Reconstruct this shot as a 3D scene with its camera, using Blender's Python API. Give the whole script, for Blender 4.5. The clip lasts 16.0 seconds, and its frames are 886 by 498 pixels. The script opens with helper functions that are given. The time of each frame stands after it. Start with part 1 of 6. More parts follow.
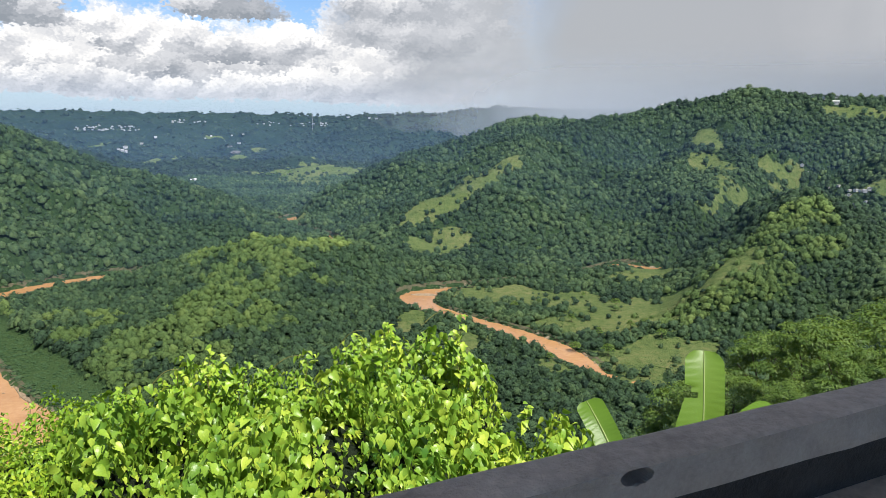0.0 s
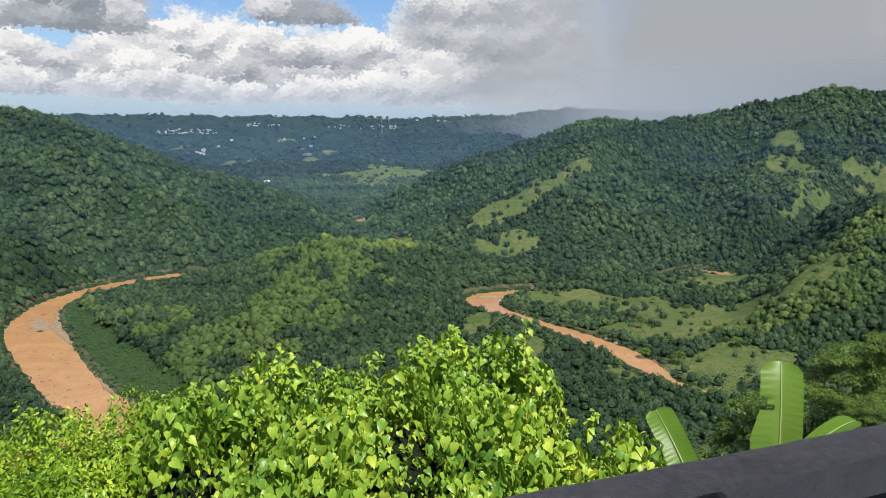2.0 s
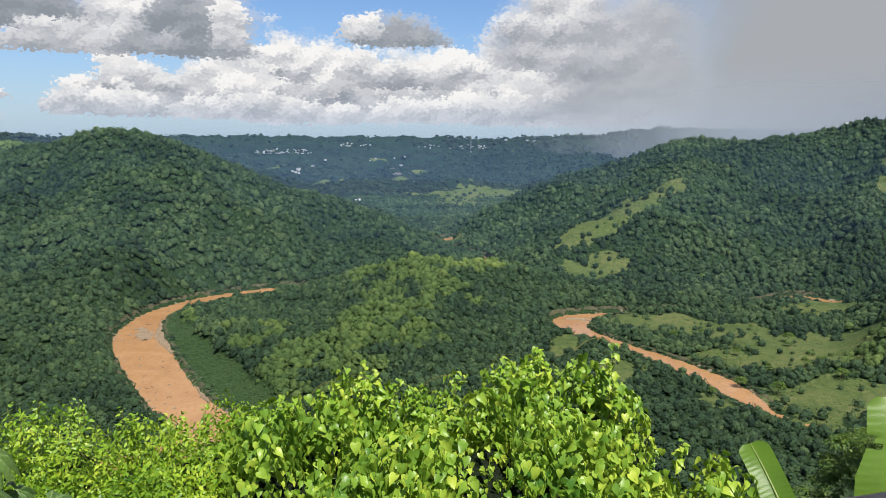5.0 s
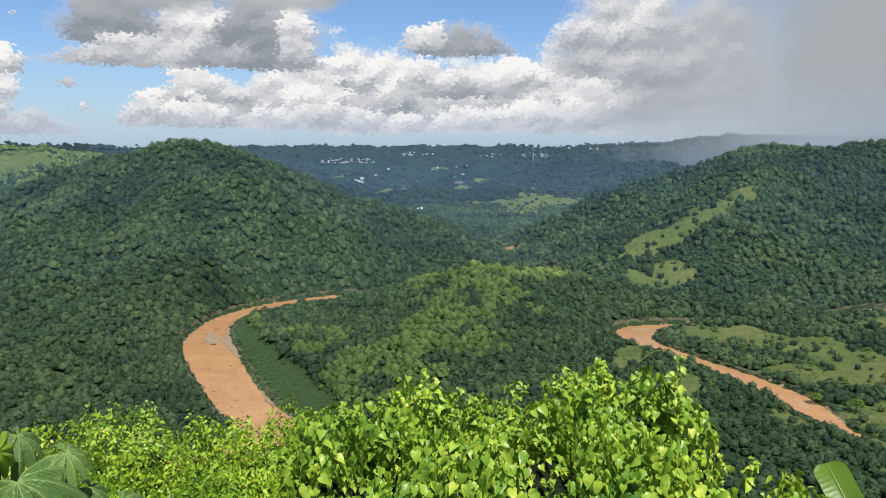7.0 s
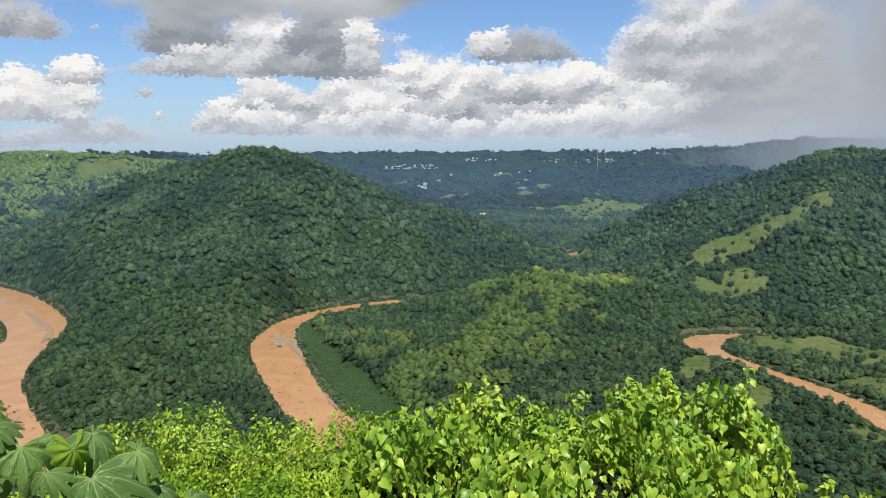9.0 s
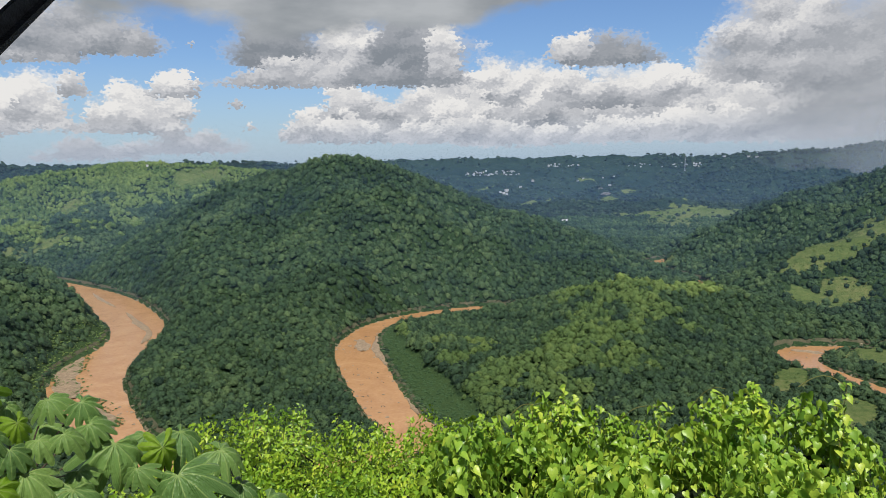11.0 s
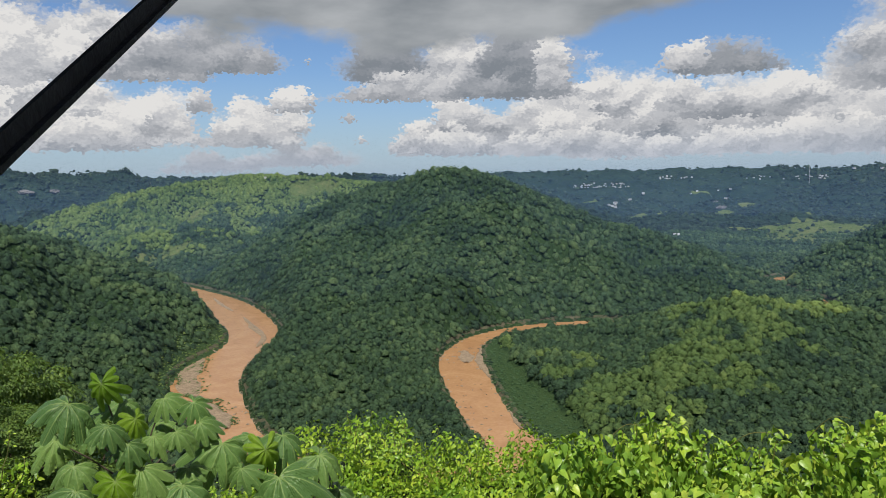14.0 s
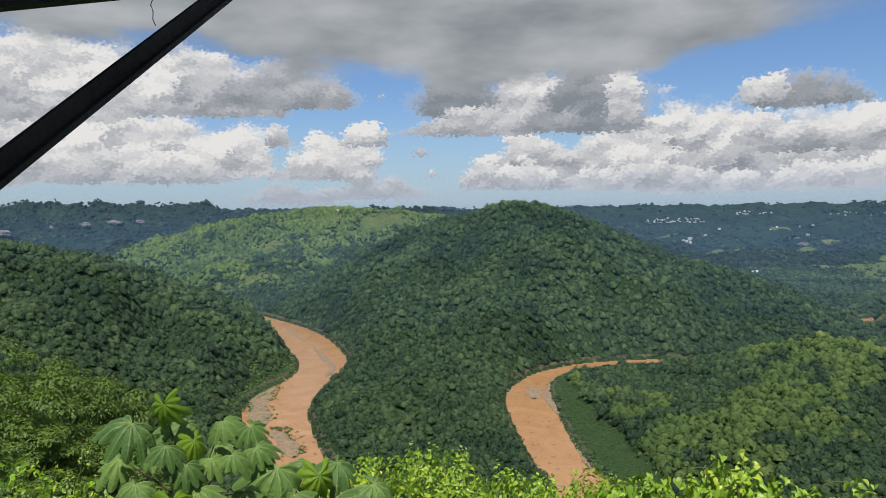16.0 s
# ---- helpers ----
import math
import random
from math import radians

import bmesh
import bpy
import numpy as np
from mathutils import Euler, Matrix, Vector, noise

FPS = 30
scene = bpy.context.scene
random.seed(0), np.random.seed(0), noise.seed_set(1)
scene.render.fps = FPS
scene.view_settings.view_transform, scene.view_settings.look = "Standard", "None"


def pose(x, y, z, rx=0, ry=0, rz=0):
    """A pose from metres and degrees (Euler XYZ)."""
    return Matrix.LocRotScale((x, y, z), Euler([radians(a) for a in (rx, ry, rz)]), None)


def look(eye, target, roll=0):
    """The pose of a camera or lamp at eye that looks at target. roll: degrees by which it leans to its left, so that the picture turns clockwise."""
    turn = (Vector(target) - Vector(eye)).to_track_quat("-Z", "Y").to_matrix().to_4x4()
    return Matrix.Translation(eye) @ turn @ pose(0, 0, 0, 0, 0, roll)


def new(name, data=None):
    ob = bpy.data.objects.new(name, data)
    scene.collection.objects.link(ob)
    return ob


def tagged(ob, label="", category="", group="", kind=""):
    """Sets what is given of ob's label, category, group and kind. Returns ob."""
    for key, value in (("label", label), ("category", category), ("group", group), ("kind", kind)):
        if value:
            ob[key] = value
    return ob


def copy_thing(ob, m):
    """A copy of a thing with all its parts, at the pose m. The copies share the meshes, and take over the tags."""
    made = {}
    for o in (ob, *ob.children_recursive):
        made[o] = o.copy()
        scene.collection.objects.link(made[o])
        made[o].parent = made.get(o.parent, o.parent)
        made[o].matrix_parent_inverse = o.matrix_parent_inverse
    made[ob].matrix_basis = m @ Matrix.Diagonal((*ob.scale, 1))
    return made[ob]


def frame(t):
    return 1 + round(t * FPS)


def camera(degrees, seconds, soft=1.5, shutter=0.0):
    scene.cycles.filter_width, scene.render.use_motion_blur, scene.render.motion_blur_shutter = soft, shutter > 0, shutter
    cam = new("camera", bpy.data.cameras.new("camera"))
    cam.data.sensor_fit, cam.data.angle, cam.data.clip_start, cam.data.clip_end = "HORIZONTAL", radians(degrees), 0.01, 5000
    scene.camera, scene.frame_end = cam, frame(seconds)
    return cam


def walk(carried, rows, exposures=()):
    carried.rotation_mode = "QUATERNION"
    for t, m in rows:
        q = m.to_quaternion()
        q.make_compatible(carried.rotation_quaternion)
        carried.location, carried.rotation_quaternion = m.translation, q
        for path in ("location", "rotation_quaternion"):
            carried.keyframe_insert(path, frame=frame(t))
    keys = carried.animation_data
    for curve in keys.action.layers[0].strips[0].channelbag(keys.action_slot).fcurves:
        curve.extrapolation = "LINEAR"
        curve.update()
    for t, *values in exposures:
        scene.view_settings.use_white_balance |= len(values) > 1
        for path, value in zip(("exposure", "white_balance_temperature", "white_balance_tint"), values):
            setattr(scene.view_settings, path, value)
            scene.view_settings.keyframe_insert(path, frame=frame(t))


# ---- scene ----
cam = camera(62.8, 16.0, 0.35)
walk(cam, [
    (0.0, pose(-0.073, -0.030, 169.959, 79.833, -0.664, -22.057)),
    (0.5, pose(-0.061, -0.029, 169.962, 79.876, -0.653, -20.552)),
    (1.0, pose(-0.051, -0.010, 169.961, 79.874, -0.577, -19.063)),
    (1.5, pose(-0.060, -0.015, 169.968, 79.867, -0.493, -17.807)),
    (2.0, pose(-0.059, -0.009, 169.966, 79.965, -0.386, -16.743)),
    (2.5, pose(-0.065, 0.002, 169.968, 80.246, -0.354, -15.799)),
    (3.0, pose(-0.068, 0.012, 169.964, 80.636, -0.310, -14.958)),
    (3.5, pose(-0.069, -0.005, 169.972, 80.964, -0.331, -14.042)),
    (4.0, pose(-0.059, -0.009, 169.976, 81.202, -0.362, -12.725)),
    (4.5, pose(-0.026, -0.020, 169.981, 81.324, -0.307, -11.135)),
    (7.0, pose(-0.020, -0.002, 169.983, 82.131, 0.132, -4.982)),
    (7.5, pose(-0.004, -0.013, 169.988, 82.334, 0.311, -3.257)),
    (8.0, pose(-0.014, -0.004, 169.995, 82.420, 0.370, -2.483)),
    (8.5, pose(-0.028, 0.009, 169.993, 82.474, 0.363, -1.764)),
    (9.0, pose(0.000, 0.000, 170.000, 82.597, 0.451, -0.059)),
    (9.5, pose(0.030, -0.010, 170.011, 82.792, 0.589, 2.179)),
    (12.0, pose(0.063, -0.024, 170.019, 83.346, 1.347, 7.997)),
    (12.5, pose(0.061, -0.023, 170.020, 83.434, 1.335, 9.069)),
    (13.0, pose(0.077, -0.018, 170.017, 83.615, 1.231, 10.670)),
    (13.5, pose(0.098, -0.018, 170.023, 83.884, 1.074, 12.572)),
    (14.0, pose(0.112, -0.007, 170.027, 84.301, 1.126, 14.672)),
    (14.5, pose(0.134, 0.006, 170.015, 84.977, 1.102, 16.939)),
    (15.0, pose(0.170, 0.020, 170.011, 85.680, 1.025, 18.525)),
    (15.5, pose(0.171, 0.010, 170.012, 86.281, 0.831, 19.338)),
    (16.0, pose(0.189, 0.026, 170.001, 87.019, 0.742, 20.143)),
], [(0.0, 0.52), (0.5, 0.52), (1.0, 0.28), (2.0, 0.30), (4.5, 0.28), (9.0, 0.28), (12.0, 0.0), (14.5, -0.02), (16.0, 0.03)])
EYE = 170.0  # height of the lens above the river

# ---- world, sun, exposure ----
SUN_EL, SUN_AZ = 61.0, 166.0  # degrees above the horizon; degrees clockwise from +y


def polar(az, r, z=0.0):
    return Vector((r * math.sin(radians(az)), r * math.cos(radians(az)), z))


def seen_at(az, el, r):
    """A place at bearing az, elevation el and horizontal distance r from the lens."""
    return polar(az, r, EYE + r * math.tan(radians(el)))


class Nodes:
    """Short spelling for node trees."""

    def __init__(self, tree):
        self.tree = tree

    def add(self, kind, **sets):
        n = self.tree.nodes.new(kind)
        for k, v in sets.items():
            setattr(n, k, v)
        return n

    def put(self, socket, v):
        if isinstance(v, bpy.types.NodeSocket):
            self.tree.links.new(v, socket)
        else:
            socket.default_value = v

    def math(self, op, a, b=0.0, c=0.0, clamp=False):
        n = self.add("ShaderNodeMath", operation=op, use_clamp=clamp)
        for i, v in enumerate((a, b, c)):
            self.put(n.inputs[i], v)
        return n.outputs[0]

    def vec(self, op, a, b=(0, 0, 0)):
        n = self.add("ShaderNodeVectorMath", operation=op)
        self.put(n.inputs[0], a)
        self.put(n.inputs[1], b)
        return n.outputs["Value"] if op in ("LENGTH", "DOT_PRODUCT") else n.outputs[0]

    def span(self, v, a, b, c=0.0, d=1.0, smooth=True):
        n = self.add("ShaderNodeMapRange", interpolation_type="SMOOTHSTEP" if smooth else "LINEAR")
        for i, q in enumerate((v, a, b, c, d)):
            self.put(n.inputs[i], q)
        return n.outputs[0]

    def mix(self, k, a, b, blend="MIX"):
        n = self.add("ShaderNodeMix", data_type="RGBA", blend_type=blend)
        self.put(n.inputs[0], k)
        for i, v in ((6, a), (7, b)):
            self.put(n.inputs[i], v if isinstance(v, bpy.types.NodeSocket) else (*v, 1))
        return n.outputs[2]

    def noise(self, vector, scale, detail=4.0, rough=0.55, distort=0.0, dims="3D"):
        n = self.add("ShaderNodeTexNoise", noise_dimensions=dims)
        self.put(n.inputs["Vector"], vector)
        self.put(n.inputs["Scale"], scale)
        self.put(n.inputs["Detail"], detail)
        self.put(n.inputs["Roughness"], rough)
        self.put(n.inputs["Distortion"], distort)
        return n.outputs["Fac"]

    def ramp(self, v, stops):
        n = self.add("ShaderNodeValToRGB")
        e = n.color_ramp.elements
        while len(e) < len(stops):
            e.new(0.5)
        for el, (p, c) in zip(e, stops):
            el.position, el.color = p, (*c, 1)
        self.put(n.inputs[0], v)
        return n.outputs[0]


# cumulus heads, far ones first: bearing, elevation of the flat base, half width, height (degrees), brightness
WEST_BANK = [(-53.3, 2.4, 4.8, 7.9, 0.92), (-48.1, 2.8, 5.2, 7.5, 0.99), (-42.6, 2.6, 7.9, 5.2, 0.97), (-49.3, 6.9, 6.0, 6.0, 0.97), (-39.4, 7.5, 7.5, 4.8, 0.89), (-44.0, 7.3, 4.4, 3.4, 1.06), (-31.6, 8.2, 4.6, 3.2, 0.67), (-35.3, 8.0, 2.8, 2.4, 0.76), (-47.0, 3.4, 3.0, 2.2, 1.06), (-35.9, 3.1, 3.0, 3.8, 1.06), (-42.6, 3.3, 2.8, 2.0, 1.06), (-39.1, 2.9, 2.8, 2.4, 1.06)]
SMALL_CLOUDS = [(-32.0, 0.7, 3.6, 1.3, 0.72), (-25.3, 1.1, 4.4, 1.8, 0.78), (-28.8, 2.7, 4.0, 3.1, 1.02), (-30.5, 2.8, 2.0, 2.0, 1.0), (-26.6, 5.2, 1.5, 1.8, 1.05), (-21.0, 2.7, 0.4, 0.6, 0.95), (-21.9, 4.4, 0.6, 0.5, 0.85), (-24.9, 8.7, 0.3, 0.3, 0.8), (-32.7, 5.1, 1.0, 1.4, 0.95), (-31.8, 8.1, 5.2, 3.2, 0.7)]
DARK_HEAD = [(-8.4, 6.3, 4.6, 7.8, 0.66), (-13.5, 6.5, 3.4, 5.2, 0.95), (-6.2, 6.8, 1.5, 4.4, 0.98), (-18.8, 7.5, 3.9, 4.9, 0.52), (-9.6, 7.2, 2.4, 3.9, 0.5), (-16.8, 6.0, 5.2, 2.2, 0.86), (-11.8, 6.1, 2.4, 1.6, 0.6)]
MAIN_BANK = [(-11.9, 1.8, 6.7, 3.2, 0.85), (-15.7, 2.1, 3.0, 2.6, 1.0), (-5.9, 1.9, 5.6, 5.2, 0.94), (-0.1, 1.6, 6.7, 6.3, 1.0), (-2.3, 4.3, 2.4, 3.7, 1.04), (6.4, 7.1, 4.8, 2.4, 0.58), (3.6, 7.6, 2.0, 2.0, 1.0), (8.1, 1.6, 7.5, 5.6, 1.0), (14.4, 1.5, 4.4, 6.5, 0.97), (16.8, 1.3, 3.6, 4.4, 0.9), (11.0, 4.0, 3.0, 3.2, 1.06), (5.8, 4.0, 3.2, 2.0, 0.74), (3.8, 4.6, 2.0, 2.4, 1.0)]
LOW_ROW = [(-12.7, 3.5, 3.2, 2.2, 0.98), (1.2, 2.6, 2.8, 1.6, 0.7), (-4.1, 3.2, 2.8, 2.0, 1.0), (-13.6, 2.0, 2.4, 1.8, 1.04), (-8.1, 1.6, 3.2, 1.8, 0.97), (-2.8, 1.7, 2.8, 1.6, 0.9), (1.6, 1.5, 2.8, 1.5, 0.98), (6.2, 1.5, 2.8, 1.8, 1.0), (10.2, 1.4, 3.6, 2.2, 1.02), (15.2, 1.5, 3.6, 2.5, 0.98), (19.5, 1.4, 4.4, 3.6, 0.85), (20.5, 1.4, 4.6, 5.6, 0.9), (18.6, 5.6, 6.0, 7.5, 0.90), (24.0, 2.5, 6.0, 10.0, 0.70)]


def puff_group():
    """One flat-based, domed cumulus head laid over those behind it: light and cover at a place of the sky."""
    tree = bpy.data.node_groups.new("cumulus_head", "ShaderNodeTree")
    for q in ("Az", "El", "Bulge", "Relief", "Light", "Cover", "Mid", "Base", "Wide", "High", "Rough", "Tone", "Soft"):
        tree.interface.new_socket(q, in_out="INPUT", socket_type="NodeSocketFloat")
    for q in ("Light", "Cover"):
        tree.interface.new_socket(q, in_out="OUTPUT", socket_type="NodeSocketFloat")
    g = Nodes(tree)
    i = g.add("NodeGroupInput").outputs
    out = g.add("NodeGroupOutput")
    u = g.math("DIVIDE", g.math("SUBTRACT", i["Az"], i["Mid"]), i["Wide"])
    v = g.math("DIVIDE", g.math("SUBTRACT", i["El"], i["Base"]), i["High"])
    side = g.math("MAXIMUM", v, g.math("MULTIPLY", v, -13.0))
    d = g.math("SUBTRACT", 1.0, g.math("SQRT", g.math("ADD", g.math("MULTIPLY", u, u), g.math("MULTIPLY", side, side))))
    d = g.math("MULTIPLY_ADD", i["Bulge"], i["Rough"], d)
    mask = g.span(d, -0.02, i["Soft"])
    lit = g.math("ADD", g.span(v, -0.05, 0.8, 0.60, 0.93), g.math("MULTIPLY", g.span(d, 0.0, 0.3, 0.14, 0.0), g.span(v, 0.2, 0.7)))
    lit = g.math("MULTIPLY", g.math("MULTIPLY_ADD", i["Relief"], 0.62, lit), i["Tone"])
    tree.links.new(g.math("MULTIPLY_ADD", mask, g.math("SUBTRACT", lit, i["Light"]), i["Light"]), out.inputs[0])
    tree.links.new(g.math("MULTIPLY_ADD", mask, g.math("SUBTRACT", 1.0, i["Cover"]), i["Cover"]), out.inputs[1])
    return tree


world = bpy.data.worlds.new("sky")
scene.world = world
world.use_nodes = True
world.node_tree.nodes.clear()
g = Nodes(world.node_tree)
sky = g.add("ShaderNodeTexSky", sky_type="NISHITA", sun_disc=False, sun_elevation=radians(SUN_EL), sun_rotation=radians(SUN_AZ), air_density=1.0, dust_density=0.6, ozone_density=1.6)
way = g.add("ShaderNodeTexCoord").outputs["Generated"]
sep = g.add("ShaderNodeSeparateXYZ")
g.put(sep.inputs[0], way)
az = g.math("MULTIPLY", g.math("ARCTAN2", sep.outputs[0], sep.outputs[1]), 57.2958)
el = g.math("MULTIPLY", g.math("ARCSINE", sep.outputs[2]), 57.2958)
comb = g.add("ShaderNodeCombineXYZ")
g.put(comb.inputs[0], az)
g.put(comb.inputs[1], el)
place = comb.outputs[0]


def swell(p):
    """Billows of three sizes, round on top with creases between them."""
    total = 0.0
    for scale, share in ((0.26, 1.0), (0.60, 0.42), (1.3, 0.12)):
        n = g.noise(g.vec("ADD", g.vec("MULTIPLY", p, (scale, scale * 1.35, 0)), (scale * 31, scale * 17, 0)), 1.0, 0.0, 0.5, 0.0, "2D")
        total = g.math("MULTIPLY_ADD", g.math("SQRT", g.math("ADD", g.math("POWER", g.math("ABSOLUTE", g.math("MULTIPLY_ADD", n, 2.0, -1.0)), 2.0), 0.012)), share, total)
    return total


warp = g.add("ShaderNodeTexNoise", noise_dimensions="2D")
g.put(warp.inputs["Vector"], g.vec("MULTIPLY", place, (0.55, 0.8, 0)))
warp.inputs["Detail"].default_value, warp.inputs["Roughness"].default_value = 2.0, 0.45
bent = g.vec("ADD", place, g.vec("MULTIPLY", g.vec("SUBTRACT", warp.outputs["Color"], (0.5, 0.5, 0.5)), (1.7, 0.9, 0)))
heads = swell(bent)
relief = g.math("SUBTRACT", heads, swell(g.vec("ADD", bent, (-0.20, 0.42, 0))))
bulge = g.math("SUBTRACT", heads, 0.33)
apart = g.add("ShaderNodeSeparateXYZ")
g.put(apart.inputs[0], bent)
puff = puff_group()
light, cover = 0.8, 0.0
for bank in (WEST_BANK, SMALL_CLOUDS, MAIN_BANK, LOW_ROW, DARK_HEAD):
    for mid, base, wide, high, tone in bank:
        n = g.add("ShaderNodeGroup")
        n.node_tree = puff
        for socket, v in zip(n.inputs, (apart.outputs[0], apart.outputs[1], bulge, relief, light, cover, mid, base, wide, high, min(0.8, 1.9 / high), tone, 0.20 if tone > 0.8 and high < 7 else 0.40)):
            g.put(socket, v)
        light, cover = n.outputs
blue = g.mix(1.0, sky.outputs[0], (0.086, 0.106, 0.136), "MULTIPLY")
blue = g.mix(g.span(el, 0.0, 8.0, 0.6, 0.0, False), blue, (0.47, 0.6, 0.76))
blue = g.mix(1.0, blue, g.ramp(g.span(el, 18.0, 70.0), [(0.0, (1.0, 1.0, 1.0)), (1.0, (0.45, 0.5, 0.6))]), "MULTIPLY")
white = g.ramp(light, [(0.30, (0.27, 0.30, 0.34)), (0.55, (0.44, 0.46, 0.50)), (0.75, (0.64, 0.65, 0.68)), (1.0, (0.94, 0.925, 0.905))])
white = g.mix(g.span(el, 0.3, 3.6, 0.6, 0.0, False), white, (0.6, 0.66, 0.76))
seen = g.mix(cover, blue, white)
# the dark deck overhead and the rain to the north-east
deckn = g.noise(g.vec("MULTIPLY", place, (0.07, 0.16, 0)), 1.0, 6.0, 0.55, 0.0, "2D")
deck = g.span(g.math("ADD", el, g.math("ADD", g.math("MULTIPLY", deckn, 7.0), g.math("MULTIPLY", g.math("ABSOLUTE", g.math("ADD", az, 14.0)), -0.10))), 12.4, 14.0)
deck = g.math("MULTIPLY", g.math("MULTIPLY", deck, g.span(az, 2.0, 12.0, 1.0, 0.0)), g.span(el, 24.0, 36.0, 1.0, 0.0))
high = g.math("MULTIPLY", g.span(el, 18.0, 36.0), g.span(deckn, 0.60, 0.74))
seen = g.mix(high, seen, (0.66, 0.69, 0.74))
dtone = g.ramp(g.noise(g.vec("MULTIPLY", place, (0.10, 0.3, 0)), 1.0, 5.0, 0.5, 0.0, "2D"), [(0.3, (0.29, 0.32, 0.35)), (0.7, (0.52, 0.545, 0.57))])
seen = g.mix(deck, seen, dtone)
rainn = g.noise(g.vec("MULTIPLY", place, (0.16, 0.10, 0)), 1.0, 6.0, 0.55, 0.0, "2D")
rain = g.span(g.math("ADD", g.math("ADD", az, g.math("MULTIPLY", el, -0.25)), g.math("MULTIPLY", g.math("SUBTRACT", rainn, 0.5), 8.0)), 13.5, 32.0)
rtone = g.ramp(g.math("ADD", g.span(az, 22.0, 56.0, 0.0, 0.8, False), g.math("MULTIPLY", rainn, 0.3)), [(0.0, (0.60, 0.62, 0.66)), (0.35, (0.40, 0.42, 0.45)), (0.75, (0.40, 0.415, 0.445)), (1.0, (0.50, 0.505, 0.53))])
seen = g.mix(g.math("MULTIPLY", rain, g.span(az, 90.0, 140.0, 1.0, 0.0)), seen, rtone)
back = g.add("ShaderNodeBackground")
g.put(back.inputs[0], seen)
back.inputs[1].default_value = 0.82
g.put(g.add("ShaderNodeOutputWorld").inputs[0], back.outputs[0])

sun = new("sun", bpy.data.lights.new("sun", "SUN"))
sun.data.energy, sun.data.angle, sun.data.color = 5.0, radians(0.6), (1.0, 0.95, 0.86)
sun.matrix_world = look(polar(SUN_AZ, 100 * math.cos(radians(SUN_EL)), 100 * math.sin(radians(SUN_EL))), (0, 0, 0))

# ---- materials ----


def material(name, rough=0.8, spec=0.3):
    m = bpy.data.materials.new(name)
    m.use_nodes = True
    n = Nodes(m.node_tree)
    b = m.node_tree.nodes["Principled BSDF"]
    b.inputs["Roughness"].default_value = rough
    b.inputs["Specular IOR Level"].default_value = spec
    return m, n, b


def bump(n, b, height, strength, distance):
    k = n.add("ShaderNodeBump")
    k.inputs["Strength"].default_value, k.inputs["Distance"].default_value = strength, distance
    n.put(k.inputs["Height"], height)
    n.put(b.inputs["Normal"], k.outputs[0])


def at(n):
    return n.add("ShaderNodeNewGeometry").outputs["Position"]


def leafy(name, dark, mid, light, grain=0.5, patch=0.012, gloss=0.25):
    """Woods and scrub: a tone for each crown, leaf grain, and broad patches."""
    m, n, b = material(name, 0.72, gloss)
    geo = n.add("ShaderNodeNewGeometry")
    pos = geo.outputs["Position"]
    k = n.math("ADD", n.math("MULTIPLY", n.add("ShaderNodeAttribute", attribute_name="tone").outputs["Fac"], 0.62), n.math("MULTIPLY", n.noise(pos, patch, 5.0, 0.65), 0.38))
    k = n.math("ADD", k, n.math("MULTIPLY", n.math("SUBTRACT", geo.outputs["Random Per Island"], 0.5), 0.14))
    k = n.math("ADD", k, n.math("MULTIPLY", n.math("SUBTRACT", n.noise(pos, grain, 3.0, 0.65), 0.5), 0.58))
    n.put(b.inputs["Base Color"], n.ramp(k, [(0.22, dark), (0.52, mid), (0.82, light)]))
    rel = n.math("ADD", n.noise(pos, grain * 0.9, 4.0, 0.7), n.math("MULTIPLY", n.noise(pos, grain * 0.4, 2.0), 1.2))
    bump(n, b, rel, 1.0, 1.3 / grain)
    return m


